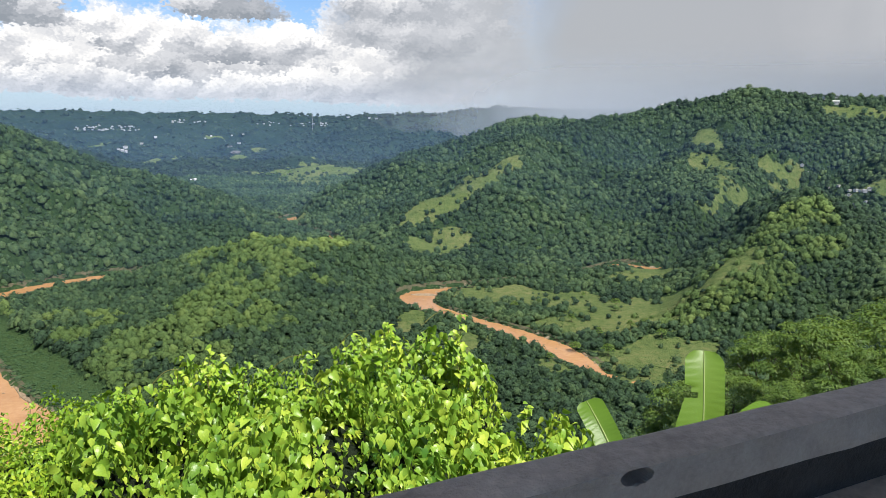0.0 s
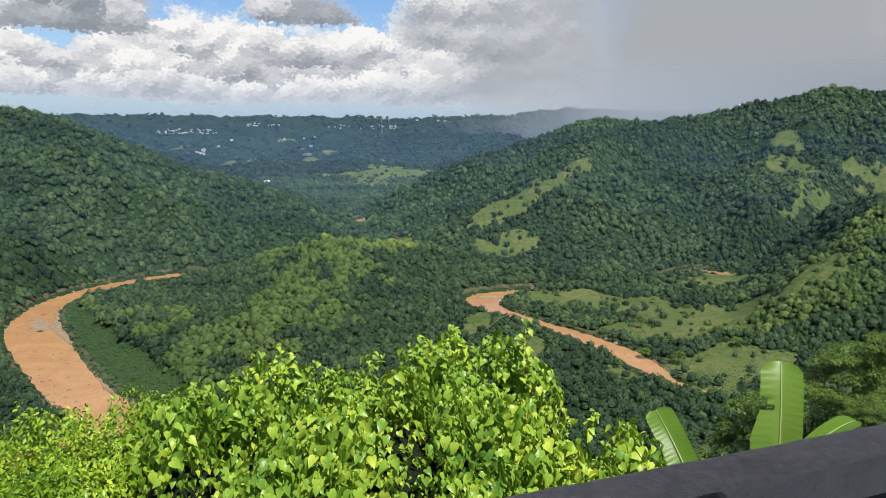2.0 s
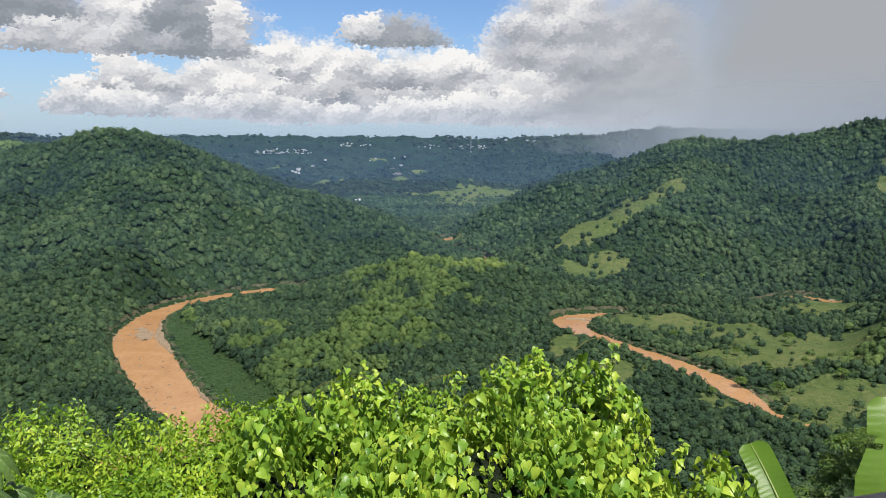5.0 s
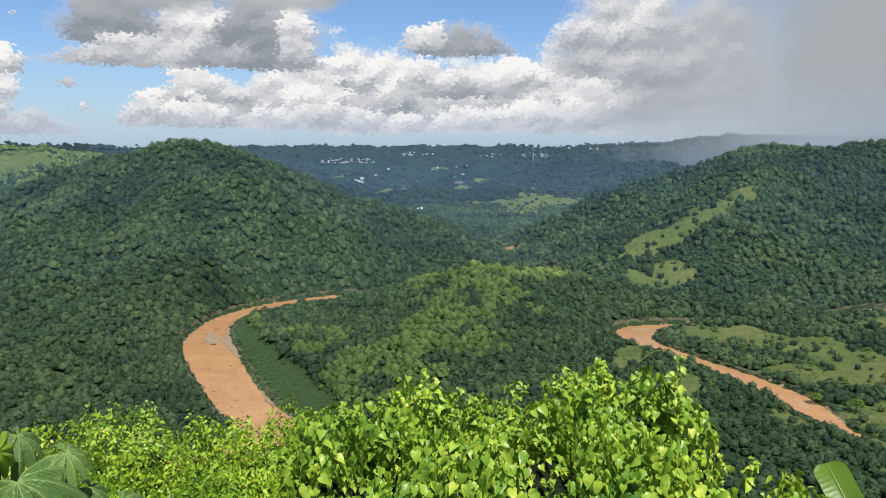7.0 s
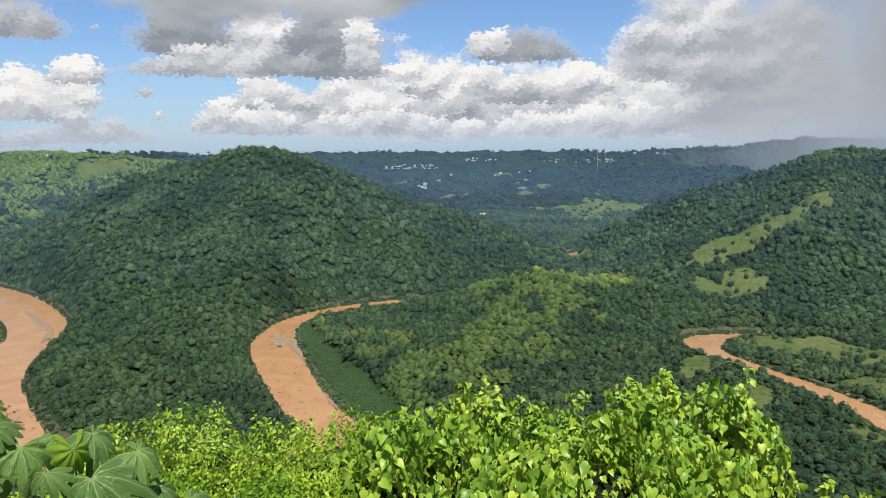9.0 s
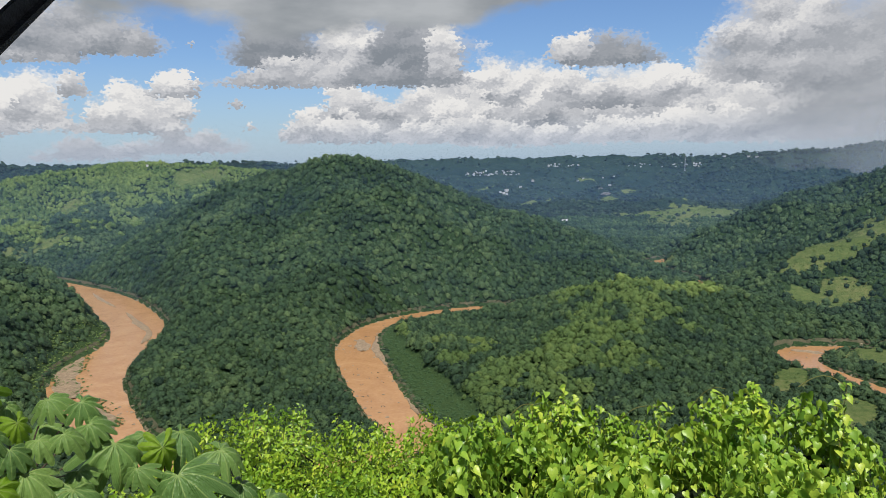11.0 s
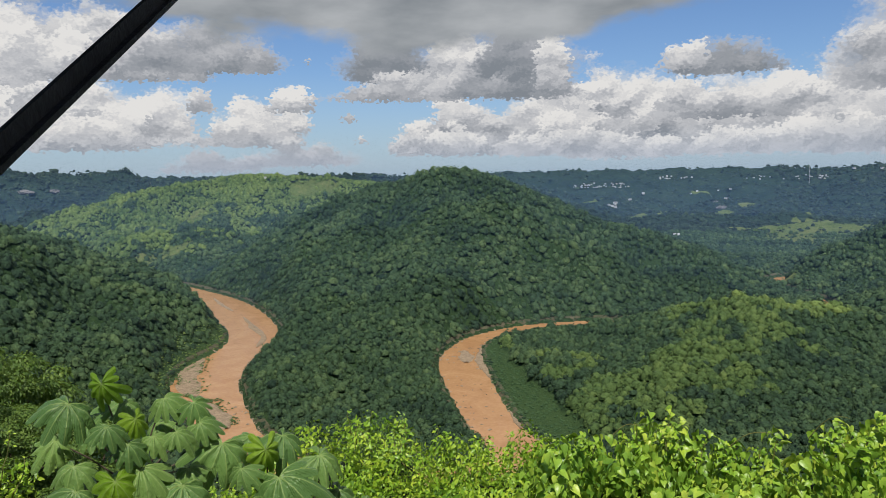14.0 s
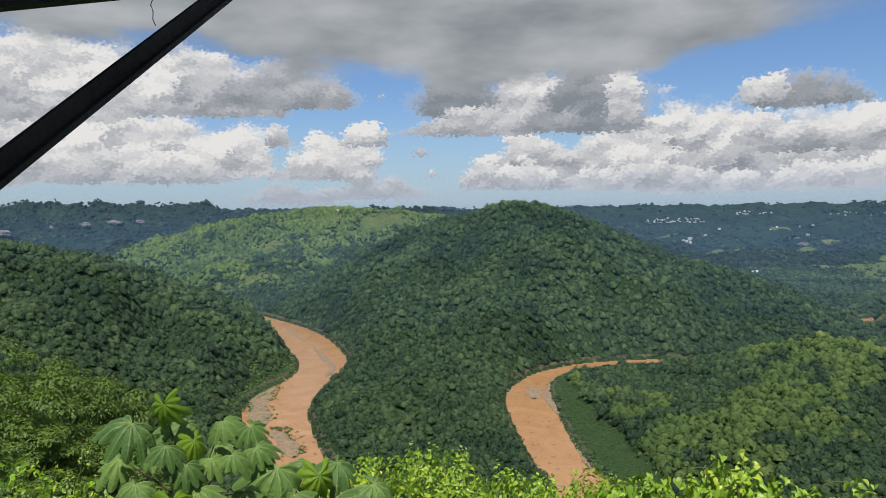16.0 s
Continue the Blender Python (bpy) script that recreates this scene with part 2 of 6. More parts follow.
def leaf_material(name, dark, mid, light, rough=0.42, vein=0.0, through_k=0.35):
    """Leaves close by: a tone for each leaf, a sheen, and light that shines through."""
    m, n, b = material(name, rough, 0.32)
    geo = n.add("ShaderNodeNewGeometry")
    info = n.add("ShaderNodeObjectInfo")
    k = n.math("FRACT", n.math("ADD", geo.outputs["Random Per Island"], info.outputs["Random"]))
    k = n.math("ADD", n.math("MULTIPLY", k, 0.44), n.math("MULTIPLY", n.math("SUBTRACT", n.noise(geo.outputs["Position"], 0.9, 4.0, 0.6), 0.26), 1.15))
    col = n.ramp(k, [(0.1, dark), (0.5, mid), (0.92, light)])
    col = n.mix(n.span(n.noise(geo.outputs["Position"], 60.0, 3.0), 0.45, 0.7, 0.0, 0.22), col, dark)
    hgt = n.noise(geo.outputs["Position"], 45.0, 2.0)
    if vein:
        # a pale rib down each lobe and fine side ribs
        sp = n.add("ShaderNodeSeparateXYZ")
        n.put(sp.inputs[0], n.add("ShaderNodeTexCoord").outputs["Object"])
        a = n.math("MULTIPLY", n.math("ARCTAN2", n.math("MULTIPLY", sp.outputs[0], -1.0), sp.outputs[1]), 57.2958 / 300.0 * vein)
        f = n.math("ABSOLUTE", n.math("SUBTRACT", n.math("FRACT", n.math("ADD", a, vein / 2 + 8.0)), 0.5))
        rr = n.math("POWER", n.math("ADD", n.math("MULTIPLY", sp.outputs[0], sp.outputs[0]), n.math("MULTIPLY", sp.outputs[1], sp.outputs[1])), 0.5)
        col = n.mix(n.span(n.math("MULTIPLY", f, rr), 0.006, 0.026, 0.65, 0.0), col, (0.27, 0.36, 0.11))
        side = n.math("SINE", n.math("SUBTRACT", n.math("MULTIPLY", rr, 75.0), n.math("MULTIPLY", n.math("MULTIPLY", f, rr), 110.0)))
        hgt = n.math("ADD", hgt, n.math("MULTIPLY", side, 0.09))
    n.put(b.inputs["Base Color"], col)
    bump(n, b, hgt, 0.8 if vein else 0.25, 0.012)
    tr = n.add("ShaderNodeBsdfTranslucent")
    n.put(tr.inputs[0], n.mix(0.6, col, (0.30, 0.42, 0.03)))
    mixer = n.add("ShaderNodeMixShader")
    mixer.inputs[0].default_value = through_k
    n.put(mixer.inputs[1], b.outputs[0])
    n.put(mixer.inputs[2], tr.outputs[0])
    n.put(m.node_tree.nodes["Material Output"].inputs[0], mixer.outputs[0])
    return m


WOODS = leafy("woods", (0.011, 0.030, 0.017), (0.042, 0.083, 0.036), (0.098, 0.152, 0.056), 0.8)
SCRUB = leafy("scrub", (0.040, 0.080, 0.024), (0.090, 0.145, 0.038), (0.150, 0.205, 0.054), 1.1)
# lighter copy of SCRUB: far hill's sunlight put into colour; also bank grass
LIT_SCRUB_GRASS = leafy("lit_scrub_grass", (0.052, 0.102, 0.026), (0.116, 0.178, 0.045), (0.185, 0.250, 0.062), 0.9)
SLOPE = leafy("slope_thicket", (0.024, 0.054, 0.016), (0.066, 0.116, 0.033), (0.135, 0.195, 0.052), 1.3)
# woods darkened and blued: cloud shade and haze are put into the colour
HAZED_WOODS = leafy("hazed_woods", (0.011, 0.025, 0.019), (0.024, 0.049, 0.033), (0.060, 0.096, 0.050), 0.12, 0.004)
LIME = leaf_material("vine_leaf", (0.060, 0.165, 0.022), (0.250, 0.405, 0.042), (0.600, 0.680, 0.085), 0.34, 0.0, 0.24)
SPRIG = leaf_material("hedge_leaf", (0.055, 0.140, 0.012), (0.225, 0.385, 0.028), (0.540, 0.640, 0.060), 0.34, 0.0, 0.24)
PALM = leaf_material("cecropia_leaf", (0.062, 0.130, 0.040), (0.115, 0.215, 0.058), (0.200, 0.320, 0.080), 0.36, 9.0, 0.22)
YOUNG = leaf_material("young_leaf", (0.140, 0.270, 0.020), (0.200, 0.350, 0.026), (0.270, 0.420, 0.040), 0.45, 9.0, 0.45)
RIB = leaf_material("pale_rib", (0.34, 0.42, 0.13), (0.42, 0.50, 0.18), (0.50, 0.56, 0.24), 0.5)
BANANA = leaf_material("banana_leaf", (0.095, 0.190, 0.020), (0.130, 0.240, 0.026), (0.170, 0.280, 0.040), 0.35)


def ground_material():
    m, n, b = material("ground", 0.95, 0.1)
    pos = at(n)
    k1, k2, k3, k4 = n.noise(pos, 0.02, 4.0), n.noise(pos, 0.18, 4.0, 0.65), n.noise(pos, 1.3, 3.0), n.noise(pos, 0.55, 4.0, 0.7)
    wood = n.ramp(n.math("ADD", n.math("MULTIPLY", k4, 0.55), n.math("MULTIPLY", k2, 0.45)), [(0.3, (0.012, 0.028, 0.012)), (0.5, (0.026, 0.052, 0.020)), (0.7, (0.060, 0.098, 0.034))])
    field = n.ramp(n.math("ADD", n.math("MULTIPLY", k1, 0.35), n.math("ADD", n.math("MULTIPLY", k2, 0.4), n.math("MULTIPLY", k3, 0.25))), [(0.36, (0.045, 0.080, 0.026)), (0.5, (0.100, 0.138, 0.045)), (0.64, (0.175, 0.175, 0.074))])
    gravel = n.ramp(n.math("ADD", n.math("MULTIPLY", k3, 0.6), n.math("MULTIPLY", k2, 0.4)), [(0.3, (0.13, 0.10, 0.07)), (0.55, (0.26, 0.21, 0.15)), (0.75, (0.38, 0.30, 0.20))])
    f = n.add("ShaderNodeAttribute", attribute_name="field").outputs["Fac"]
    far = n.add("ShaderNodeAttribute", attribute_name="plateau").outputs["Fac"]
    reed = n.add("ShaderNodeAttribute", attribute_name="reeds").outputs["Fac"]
    # far ground likewise: distance haze and cloud shade mixed into its colour
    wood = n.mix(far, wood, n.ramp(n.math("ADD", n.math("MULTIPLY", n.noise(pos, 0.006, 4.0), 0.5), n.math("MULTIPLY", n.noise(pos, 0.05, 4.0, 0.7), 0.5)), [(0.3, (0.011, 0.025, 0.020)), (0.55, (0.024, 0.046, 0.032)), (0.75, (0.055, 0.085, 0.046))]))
    wood = n.mix(n.span(reed, 0.3, 0.6), wood, n.ramp(n.math("ADD", n.math("MULTIPLY", k2, 0.5), n.math("MULTIPLY", k3, 0.5)), [(0.3, (0.030, 0.062, 0.022)), (0.7, (0.058, 0.096, 0.034))]))
    s = n.add("ShaderNodeAttribute", attribute_name="shore").outputs["Fac"]
    col = n.mix(n.span(n.math("ADD", f, n.math("MULTIPLY", n.math("SUBTRACT", k2, 0.5), 0.5)), 0.4, 0.6), wood, field)
    col = n.mix(n.span(n.math("ADD", s, n.math("MULTIPLY", n.math("SUBTRACT", k2, 0.5), 1.6)), 0.95, 1.2), col, gravel)
    n.put(b.inputs["Base Color"], col)
    bump(n, b, n.math("ADD", k2, n.math("MULTIPLY", n.math("ADD", k3, n.math("MULTIPLY", k4, 2.0)), 0.3)), 1.0, 2.4)
    return m


def water_material():
    m, n, b = material("muddy_water", 0.22, 0.35)
    pos = at(n)
    k = n.math("ADD", n.math("MULTIPLY", n.noise(pos, 0.03, 4.0, 0.6, 1.5), 0.6), n.math("MULTIPLY", n.noise(pos, 0.35, 4.0), 0.4))
    n.put(b.inputs["Base Color"], n.ramp(k, [(0.3, (0.32, 0.165, 0.070)), (0.55, (0.41, 0.225, 0.102)), (0.75, (0.49, 0.292, 0.145))]))
    bump(n, b, n.noise(pos, 1.2, 4.0, 0.6, 1.0), 0.25, 0.15)
    return m


def stone_material(name, a, c, scale, rough=0.9):
    m, n, b = material(name, rough, 0.25)
    pos = at(n)
    k = n.math("ADD", n.math("MULTIPLY", n.noise(pos, scale, 5.0, 0.6), 0.6), n.math("MULTIPLY", n.noise(pos, scale * 9, 4.0, 0.6), 0.4))
    n.put(b.inputs["Base Color"], n.ramp(k, [(0.3, a), (0.7, c)]))
    bump(n, b, n.noise(pos, scale * 12, 4.0, 0.7), 0.5, 0.1 / scale)
    return m


GROUND, WATER = ground_material(), water_material()
GRAVEL = stone_material("gravel", (0.13, 0.095, 0.060), (0.36, 0.27, 0.175), 0.30)
BARK = stone_material("bark", (0.06, 0.045, 0.03), (0.16, 0.125, 0.09), 3.0)
STEM = stone_material("stem", (0.10, 0.12, 0.03), (0.24, 0.22, 0.07), 6.0, 0.7)
SILL = stone_material("weathered_sill", (0.31, 0.250, 0.195), (0.68, 0.565, 0.455), 6.0, 0.75)
# darker grey for the sill's front: that face's shade put into colour
SILL_FACE_SHADE = stone_material("sill_face_shade", (0.26, 0.230, 0.205), (0.42, 0.375, 0.335), 14.0, 0.6)
STEEL = stone_material("black_steel", (0.012, 0.012, 0.013), (0.045, 0.045, 0.047), 9.0, 0.6)
ROOFING = stone_material("tin_roof", (0.35, 0.34, 0.33), (0.60, 0.58, 0.56), 0.4, 0.6)
CLIFF = stone_material("limestone", (0.08, 0.08, 0.08), (0.24, 0.23, 0.22), 0.05)

# ---- mesh helpers ----


def fast_mesh(name, verts, faces, mat, smooth=False):
    """A mesh from arrays of places and of triangles or quads."""
    verts, faces = np.asarray(verts, np.float32), np.asarray(faces, np.int32)
    me = bpy.data.meshes.new(name)
    k = faces.shape[1]
    me.vertices.add(len(verts))
    me.vertices.foreach_set("co", verts.ravel())
    me.loops.add(faces.size)
    me.loops.foreach_set("vertex_index", faces.ravel())
    me.polygons.add(len(faces))
    me.polygons.foreach_set("loop_start", np.arange(0, faces.size, k, dtype=np.int32))
    me.polygons.foreach_set("use_smooth", np.full(len(faces), smooth))
    me.update(calc_edges=True)
    me.materials.append(mat)
    return me


def toned(me, values):
    """Keep a tone for each plant."""
    me.attributes.new("tone", "FLOAT", "POINT").data.foreach_set("value", np.asarray(values, np.float32))
    return me


def part(name, data, mat, parent, label=""):
    """One mesh object, from a bmesh or a mesh, under a thing or a part."""
    if isinstance(data, bmesh.types.BMesh):
        me = bpy.data.meshes.new(name)
        data.to_mesh(me)
        data.free()
        me.materials.append(mat)
    else:
        me = data
    ob = new(name, me)
    ob.parent = parent
    return tagged(ob, label) if label else ob


def thing(name, label, category, where=(0, 0, 0), group="", kind=""):
    ob = new(name)
    ob.location = where
    return tagged(ob, label, category, group, kind)


def scatter(template, faces, places, scales, turns):
    """Copies of a template as one pair of arrays; scales (n,3), turns about z (n,) or matrices (n,3,3)."""
    n, k = len(places), len(template)
    v = template[None] * scales[:, None, :]
    if turns.ndim == 1:
        c, s = np.cos(turns)[:, None], np.sin(turns)[:, None]
        v = np.stack([v[..., 0] * c - v[..., 1] * s, v[..., 0] * s + v[..., 1] * c, v[..., 2]], -1)
    else:
        v = np.einsum("nij,nkj->nki", turns, v)
    v = v + places[:, None, :]
    return v.reshape(-1, 3), (faces[None] + (np.arange(n) * k)[:, None, None]).reshape(-1, faces.shape[1])


def join(pairs):
    vs, fs, o = [], [], 0
    for v, f in pairs:
        vs.append(v)
        fs.append(f + o)
        o += len(v)
    return np.concatenate(vs), np.concatenate(fs)


_rng = np.random.default_rng(5)
_table = _rng.random((256, 256)).astype(np.float64)


def vnoise(x, y):
    """Smooth value noise on arrays, 0 to 1."""
    xi, yi = np.floor(x).astype(int), np.floor(y).astype(int)
    fx, fy = x - xi, y - yi
    fx, fy = fx * fx * (3 - 2 * fx), fy * fy * (3 - 2 * fy)
    a, b = _table[xi % 256, yi % 256], _table[(xi + 1) % 256, yi % 256]
    c, d = _table[xi % 256, (yi + 1) % 256], _table[(xi + 1) % 256, (yi + 1) % 256]
    return (a * (1 - fx) + b * fx) * (1 - fy) + (c * (1 - fx) + d * fx) * fy


def fbm(x, y, octaves=4):
    s, k, t = 0.0, 1.0, 0.0
    for i in range(octaves):
        s, t = s + k * vnoise(x * 2**i + 17.3 * i, y * 2**i + 5.1 * i), t + k
        k *= 0.5
    return s / t


def smooth(a, b, v):
    t = np.clip((v - a) / (b - a), 0, 1)
    return t * t * (3 - 2 * t)


# ---- the lie of the land ----
# ridges: slope, rounding, then crest points as bearing, elevation seen from the lens, distance
RIDGES = [
    (0.60, 40, [(-33.2, -9.6, 1140), (-29.6, -7.6, 1190), (-25.6, -4.2, 1270), (-23.0, -2.2, 1310), (-20.4, -1.0, 1250), (-17.2, -0.3, 1170), (-15.4, 0.40, 1130), (-13.2, 0.32, 1125), (-11.9, -0.1, 1120), (-10.1, -0.8, 1120), (-8.4, -1.7, 1120), (-6.2, -2.65, 1120), (-4.0, -3.85, 1115), (-1.8, -4.0, 1110), (0.4, -4.65, 1105), (2.6, -5.4, 1095), (4.7, -6.9, 1075), (8.0, -8.8, 1035)]),
    (0.62, 40, [(-14.4, -1.8, 1075), (-13.7, -2.4, 1040), (-14.6, -5.9, 920), (-16.8, -8.6, 800), (-21.4, -12.0, 690), (-25.8, -14.6, 590), (-28.2, -17.4, 520)]),
    (0.55, 40, [(-19.8, -1.3, 1200), (-21.5, -4.0, 1040), (-24.3, -8.0, 860), (-26.0, -11.2, 740)]),
    (0.42, 50, [(-46, -6.6, 1700), (-43.0, -5.4, 1720), (-40.7, -4.0, 1760), (-39.5, -2.5, 1780), (-37.8, -1.3, 1800), (-36.3, -0.7, 1830), (-33.4, -0.3, 1860), (-31.5, 0.0, 1890), (-29.6, 0.25, 1900), (-27.6, 0.3, 1900), (-25.6, 0.15, 1900), (-24.0, -0.05, 1900), (-21.5, -0.4, 1900), (-18, -0.8, 1900)]),
    (0.45, 40, [(-30.0, 0.1, 1900), (-31.5, -2.0, 1700), (-33.5, -4.6, 1480)]),
    (0.45, 40, [(-36.6, -1.2, 1800), (-37.5, -4.0, 1560)]),
    (0.50, 40, [(-75, 2.9, 800), (-60, 1.2, 850), (-51.6, -1.9, 880), (-49.6, -2.5, 880), (-46.5, -3.65, 880), (-42.9, -5.05, 880), (-39.0, -6.7, 880), (-35.7, -8.15, 870), (-33.7, -9.3, 860), (-32.0, -10.9, 830)]),
    (0.45, 30, [(0.7, -12.1, 725), (2.9, -11.7, 735), (5.1, -11.1, 750), (7.4, -10.45, 745), (9.2, -10.1, 750), (11.9, -10.0, 765), (14.6, -10.05, 780), (17.3, -10.6, 780), (20.9, -11.6, 775), (26.1, -12.4, 750)]),
    (0.30, 30, [(8.0, -10.1, 745), (6.5, -12.6, 650), (3.0, -16.2, 530), (-0.5, -18.5, 480)]),
    (0.28, 30, [(2.5, -15.6, 560), (-4.0, -15.0, 590), (-7.5, -13.6, 680)]),
    (0.52, 45, [(15.7, -4.9, 1250), (18.4, -3.6, 1280), (21.4, -2.15, 1310), (24.0, -1.5, 1335), (26.2, -0.85, 1350), (28.3, -0.12, 1370), (30.4, -0.12, 1385), (32.4, -0.2, 1400), (34.4, 0.1, 1415), (36.4, 0.3, 1425), (38.3, 0.85, 1440), (40.1, 1.3, 1455), (41.9, 1.6, 1475), (43.6, 1.8, 1490), (44.6, 2.2, 1500), (46.0, 1.75, 1500), (47.3, 1.8, 1500), (52.9, 1.5, 1500), (62, 1.6, 1500), (80, 0.5, 1500)]),
    (0.56, 22, [(29.1, -0.3, 1360), (28.3, -2.5, 1150), (25.5, -4.6, 1060), (24.2, -7.0, 980), (25.0, -10.2, 890)]),
    (0.50, 30, [(25.5, -4.8, 1060), (22.0, -6.2, 1000), (18.6, -8.1, 930)]),
    (0.50, 30, [(36.5, -0.4, 1410), (36.4, -1.4, 1385)]),
    (0.48, 30, [(41.8, 0.6, 1460), (41.8, -1.4, 1350), (43.8, -3.0, 1200), (44.5, -4.4, 1080), (42.0, -7.2, 960), (39.5, -10.0, 900)]),
    (0.48, 30, [(52.0, 1.4, 1500), (51.5, -1.5, 1300), (54, -3.6, 1150)]),
    (0.55, 30, [(60.0, -10.0, 640), (53.0, -9.2, 720), (51.0, -6.6, 780), (49.2, -5.3, 800), (48.0, -8.0, 735), (46.7, -10.1, 680), (42.5, -11.9, 650), (39.7, -13.2, 620)]),
    (0.5, 30, [(49.2, -5.3, 800), (47.5, -5.2, 960), (45.0, -4.4, 1080)]),
    (0.35, 60, [(14, -1.6, 3000), (18.4, 0.2, 3500), (21.4, 0.25, 3600), (25.4, 0.1, 3700), (27, -0.6, 3800)]),
    (0.25, 60, [(20, 0.3, 4600), (26, 0.85, 4600), (31.4, 0.8, 4600), (40, 0.8, 4600)]),
    (0.22, 60, [(-24.0, 0.1, 2300), (-19, -0.2, 2500), (-12, -0.6, 2600)]),
]
# rivers: plan points x, y, width
RIVER_LOOP = [(-1100, 1180, 36), (-850, 1090, 36), (-662, 979, 40), (-540, 866, 74), (-424, 740, 58), (-384, 655, 52), (-372, 590, 58), (-350, 530, 58), (-300, 465, 46), (-240, 400, 40), (-160, 360, 38), (-90, 385, 36), (-68, 428, 36), (-93, 477, 36), (-124, 552, 40), (-153, 634, 43), (-161, 690, 34), (-152, 742, 30), (-115, 797, 27), (-44, 836, 27), (20, 838, 26), (120, 850, 22), (205, 905, 16), (240, 1000, 10), (222, 1090, 10), (195, 1160, 30), (228, 1228, 34), (330, 1330, 30), (420, 1600, 30)]
RIVER_EAST = [(900, 760, 6), (640, 692, 6), (560, 676, 16), (534, 682, 27), (516, 708, 20), (450, 690, 4), (343, 664, 5), (275, 660, 22), (238, 645, 38), (228, 608, 30), (250, 555, 17), (268, 505, 22), (279, 455, 25), (279, 415, 20), (284, 388, 5), (330, 330, 4), (480, 250, 4)]


def crest(pts):
    return np.array([(*polar(a, r)[:2], EYE + r * math.tan(radians(e))) for a, e, r in pts])


RIDGES = [(s, w, crest(p)) for s, w, p in RIDGES]


def along(X, Y, pts):
    """Distance to a line of points in plan, and the third value of the points there."""
    best, val = np.full(X.shape, 1e9), np.zeros(X.shape)
    for (x0, y0, a), (x1, y1, b) in zip(pts[:-1], pts[1:]):
        L = (x1 - x0) ** 2 + (y1 - y0) ** 2
        t = np.clip(((X - x0) * (x1 - x0) + (Y - y0) * (y1 - y0)) / L, 0, 1)
        d = np.hypot(X - x0 - t * (x1 - x0), Y - y0 - t * (y1 - y0))
        val = np.where(d < best, a + t * (b - a), val)
        best = np.minimum(best, d)
    return best, val


def ridge_height(X, Y, s, w, pts):
    """Height of a ridge that falls off evenly from its crest line, and the distance to that line."""
    top, near = np.full(X.shape, -1e6), np.full(X.shape, 1e6)
    for (x0, y0, a), (x1, y1, b) in zip(pts[:-1], pts[1:]):
        t = np.clip(((X - x0) * (x1 - x0) + (Y - y0) * (y1 - y0)) / ((x1 - x0) ** 2 + (y1 - y0) ** 2), 0, 1)
        d = np.hypot(X - x0 - t * (x1 - x0), Y - y0 - t * (y1 - y0))
        top, near = np.maximum(top, a + t * (b - a) - s * (np.sqrt(d * d + w * w) - w)), np.minimum(near, d)
    return top, near


def curve_points(pts, n=6):
    """A smooth line through plan points."""
    p = np.array([pts[0], *pts, pts[-1]], float)
    out = []
    for i in range(1, len(p) - 2):
        for t in np.linspace(0, 1, n, endpoint=False):
            a, b, c, d = p[i - 1 : i + 3]
            out.append(0.5 * (2 * b + (c - a) * t + (2 * a - 5 * b + 4 * c - d) * t**2 + (3 * b - a - 3 * c + d) * t**3))
    return np.array(out + [p[-1]])


LOOP, EAST = curve_points(RIVER_LOOP), curve_points(RIVER_EAST)


def to_river(X, Y):
    """Distance past the water's edge (negative on the water)."""
    d1, w1 = along(X, Y, LOOP)
    d2, w2 = along(X, Y, EAST)
    return np.minimum(d1 - w1 / 2, d2 - w2 / 2)


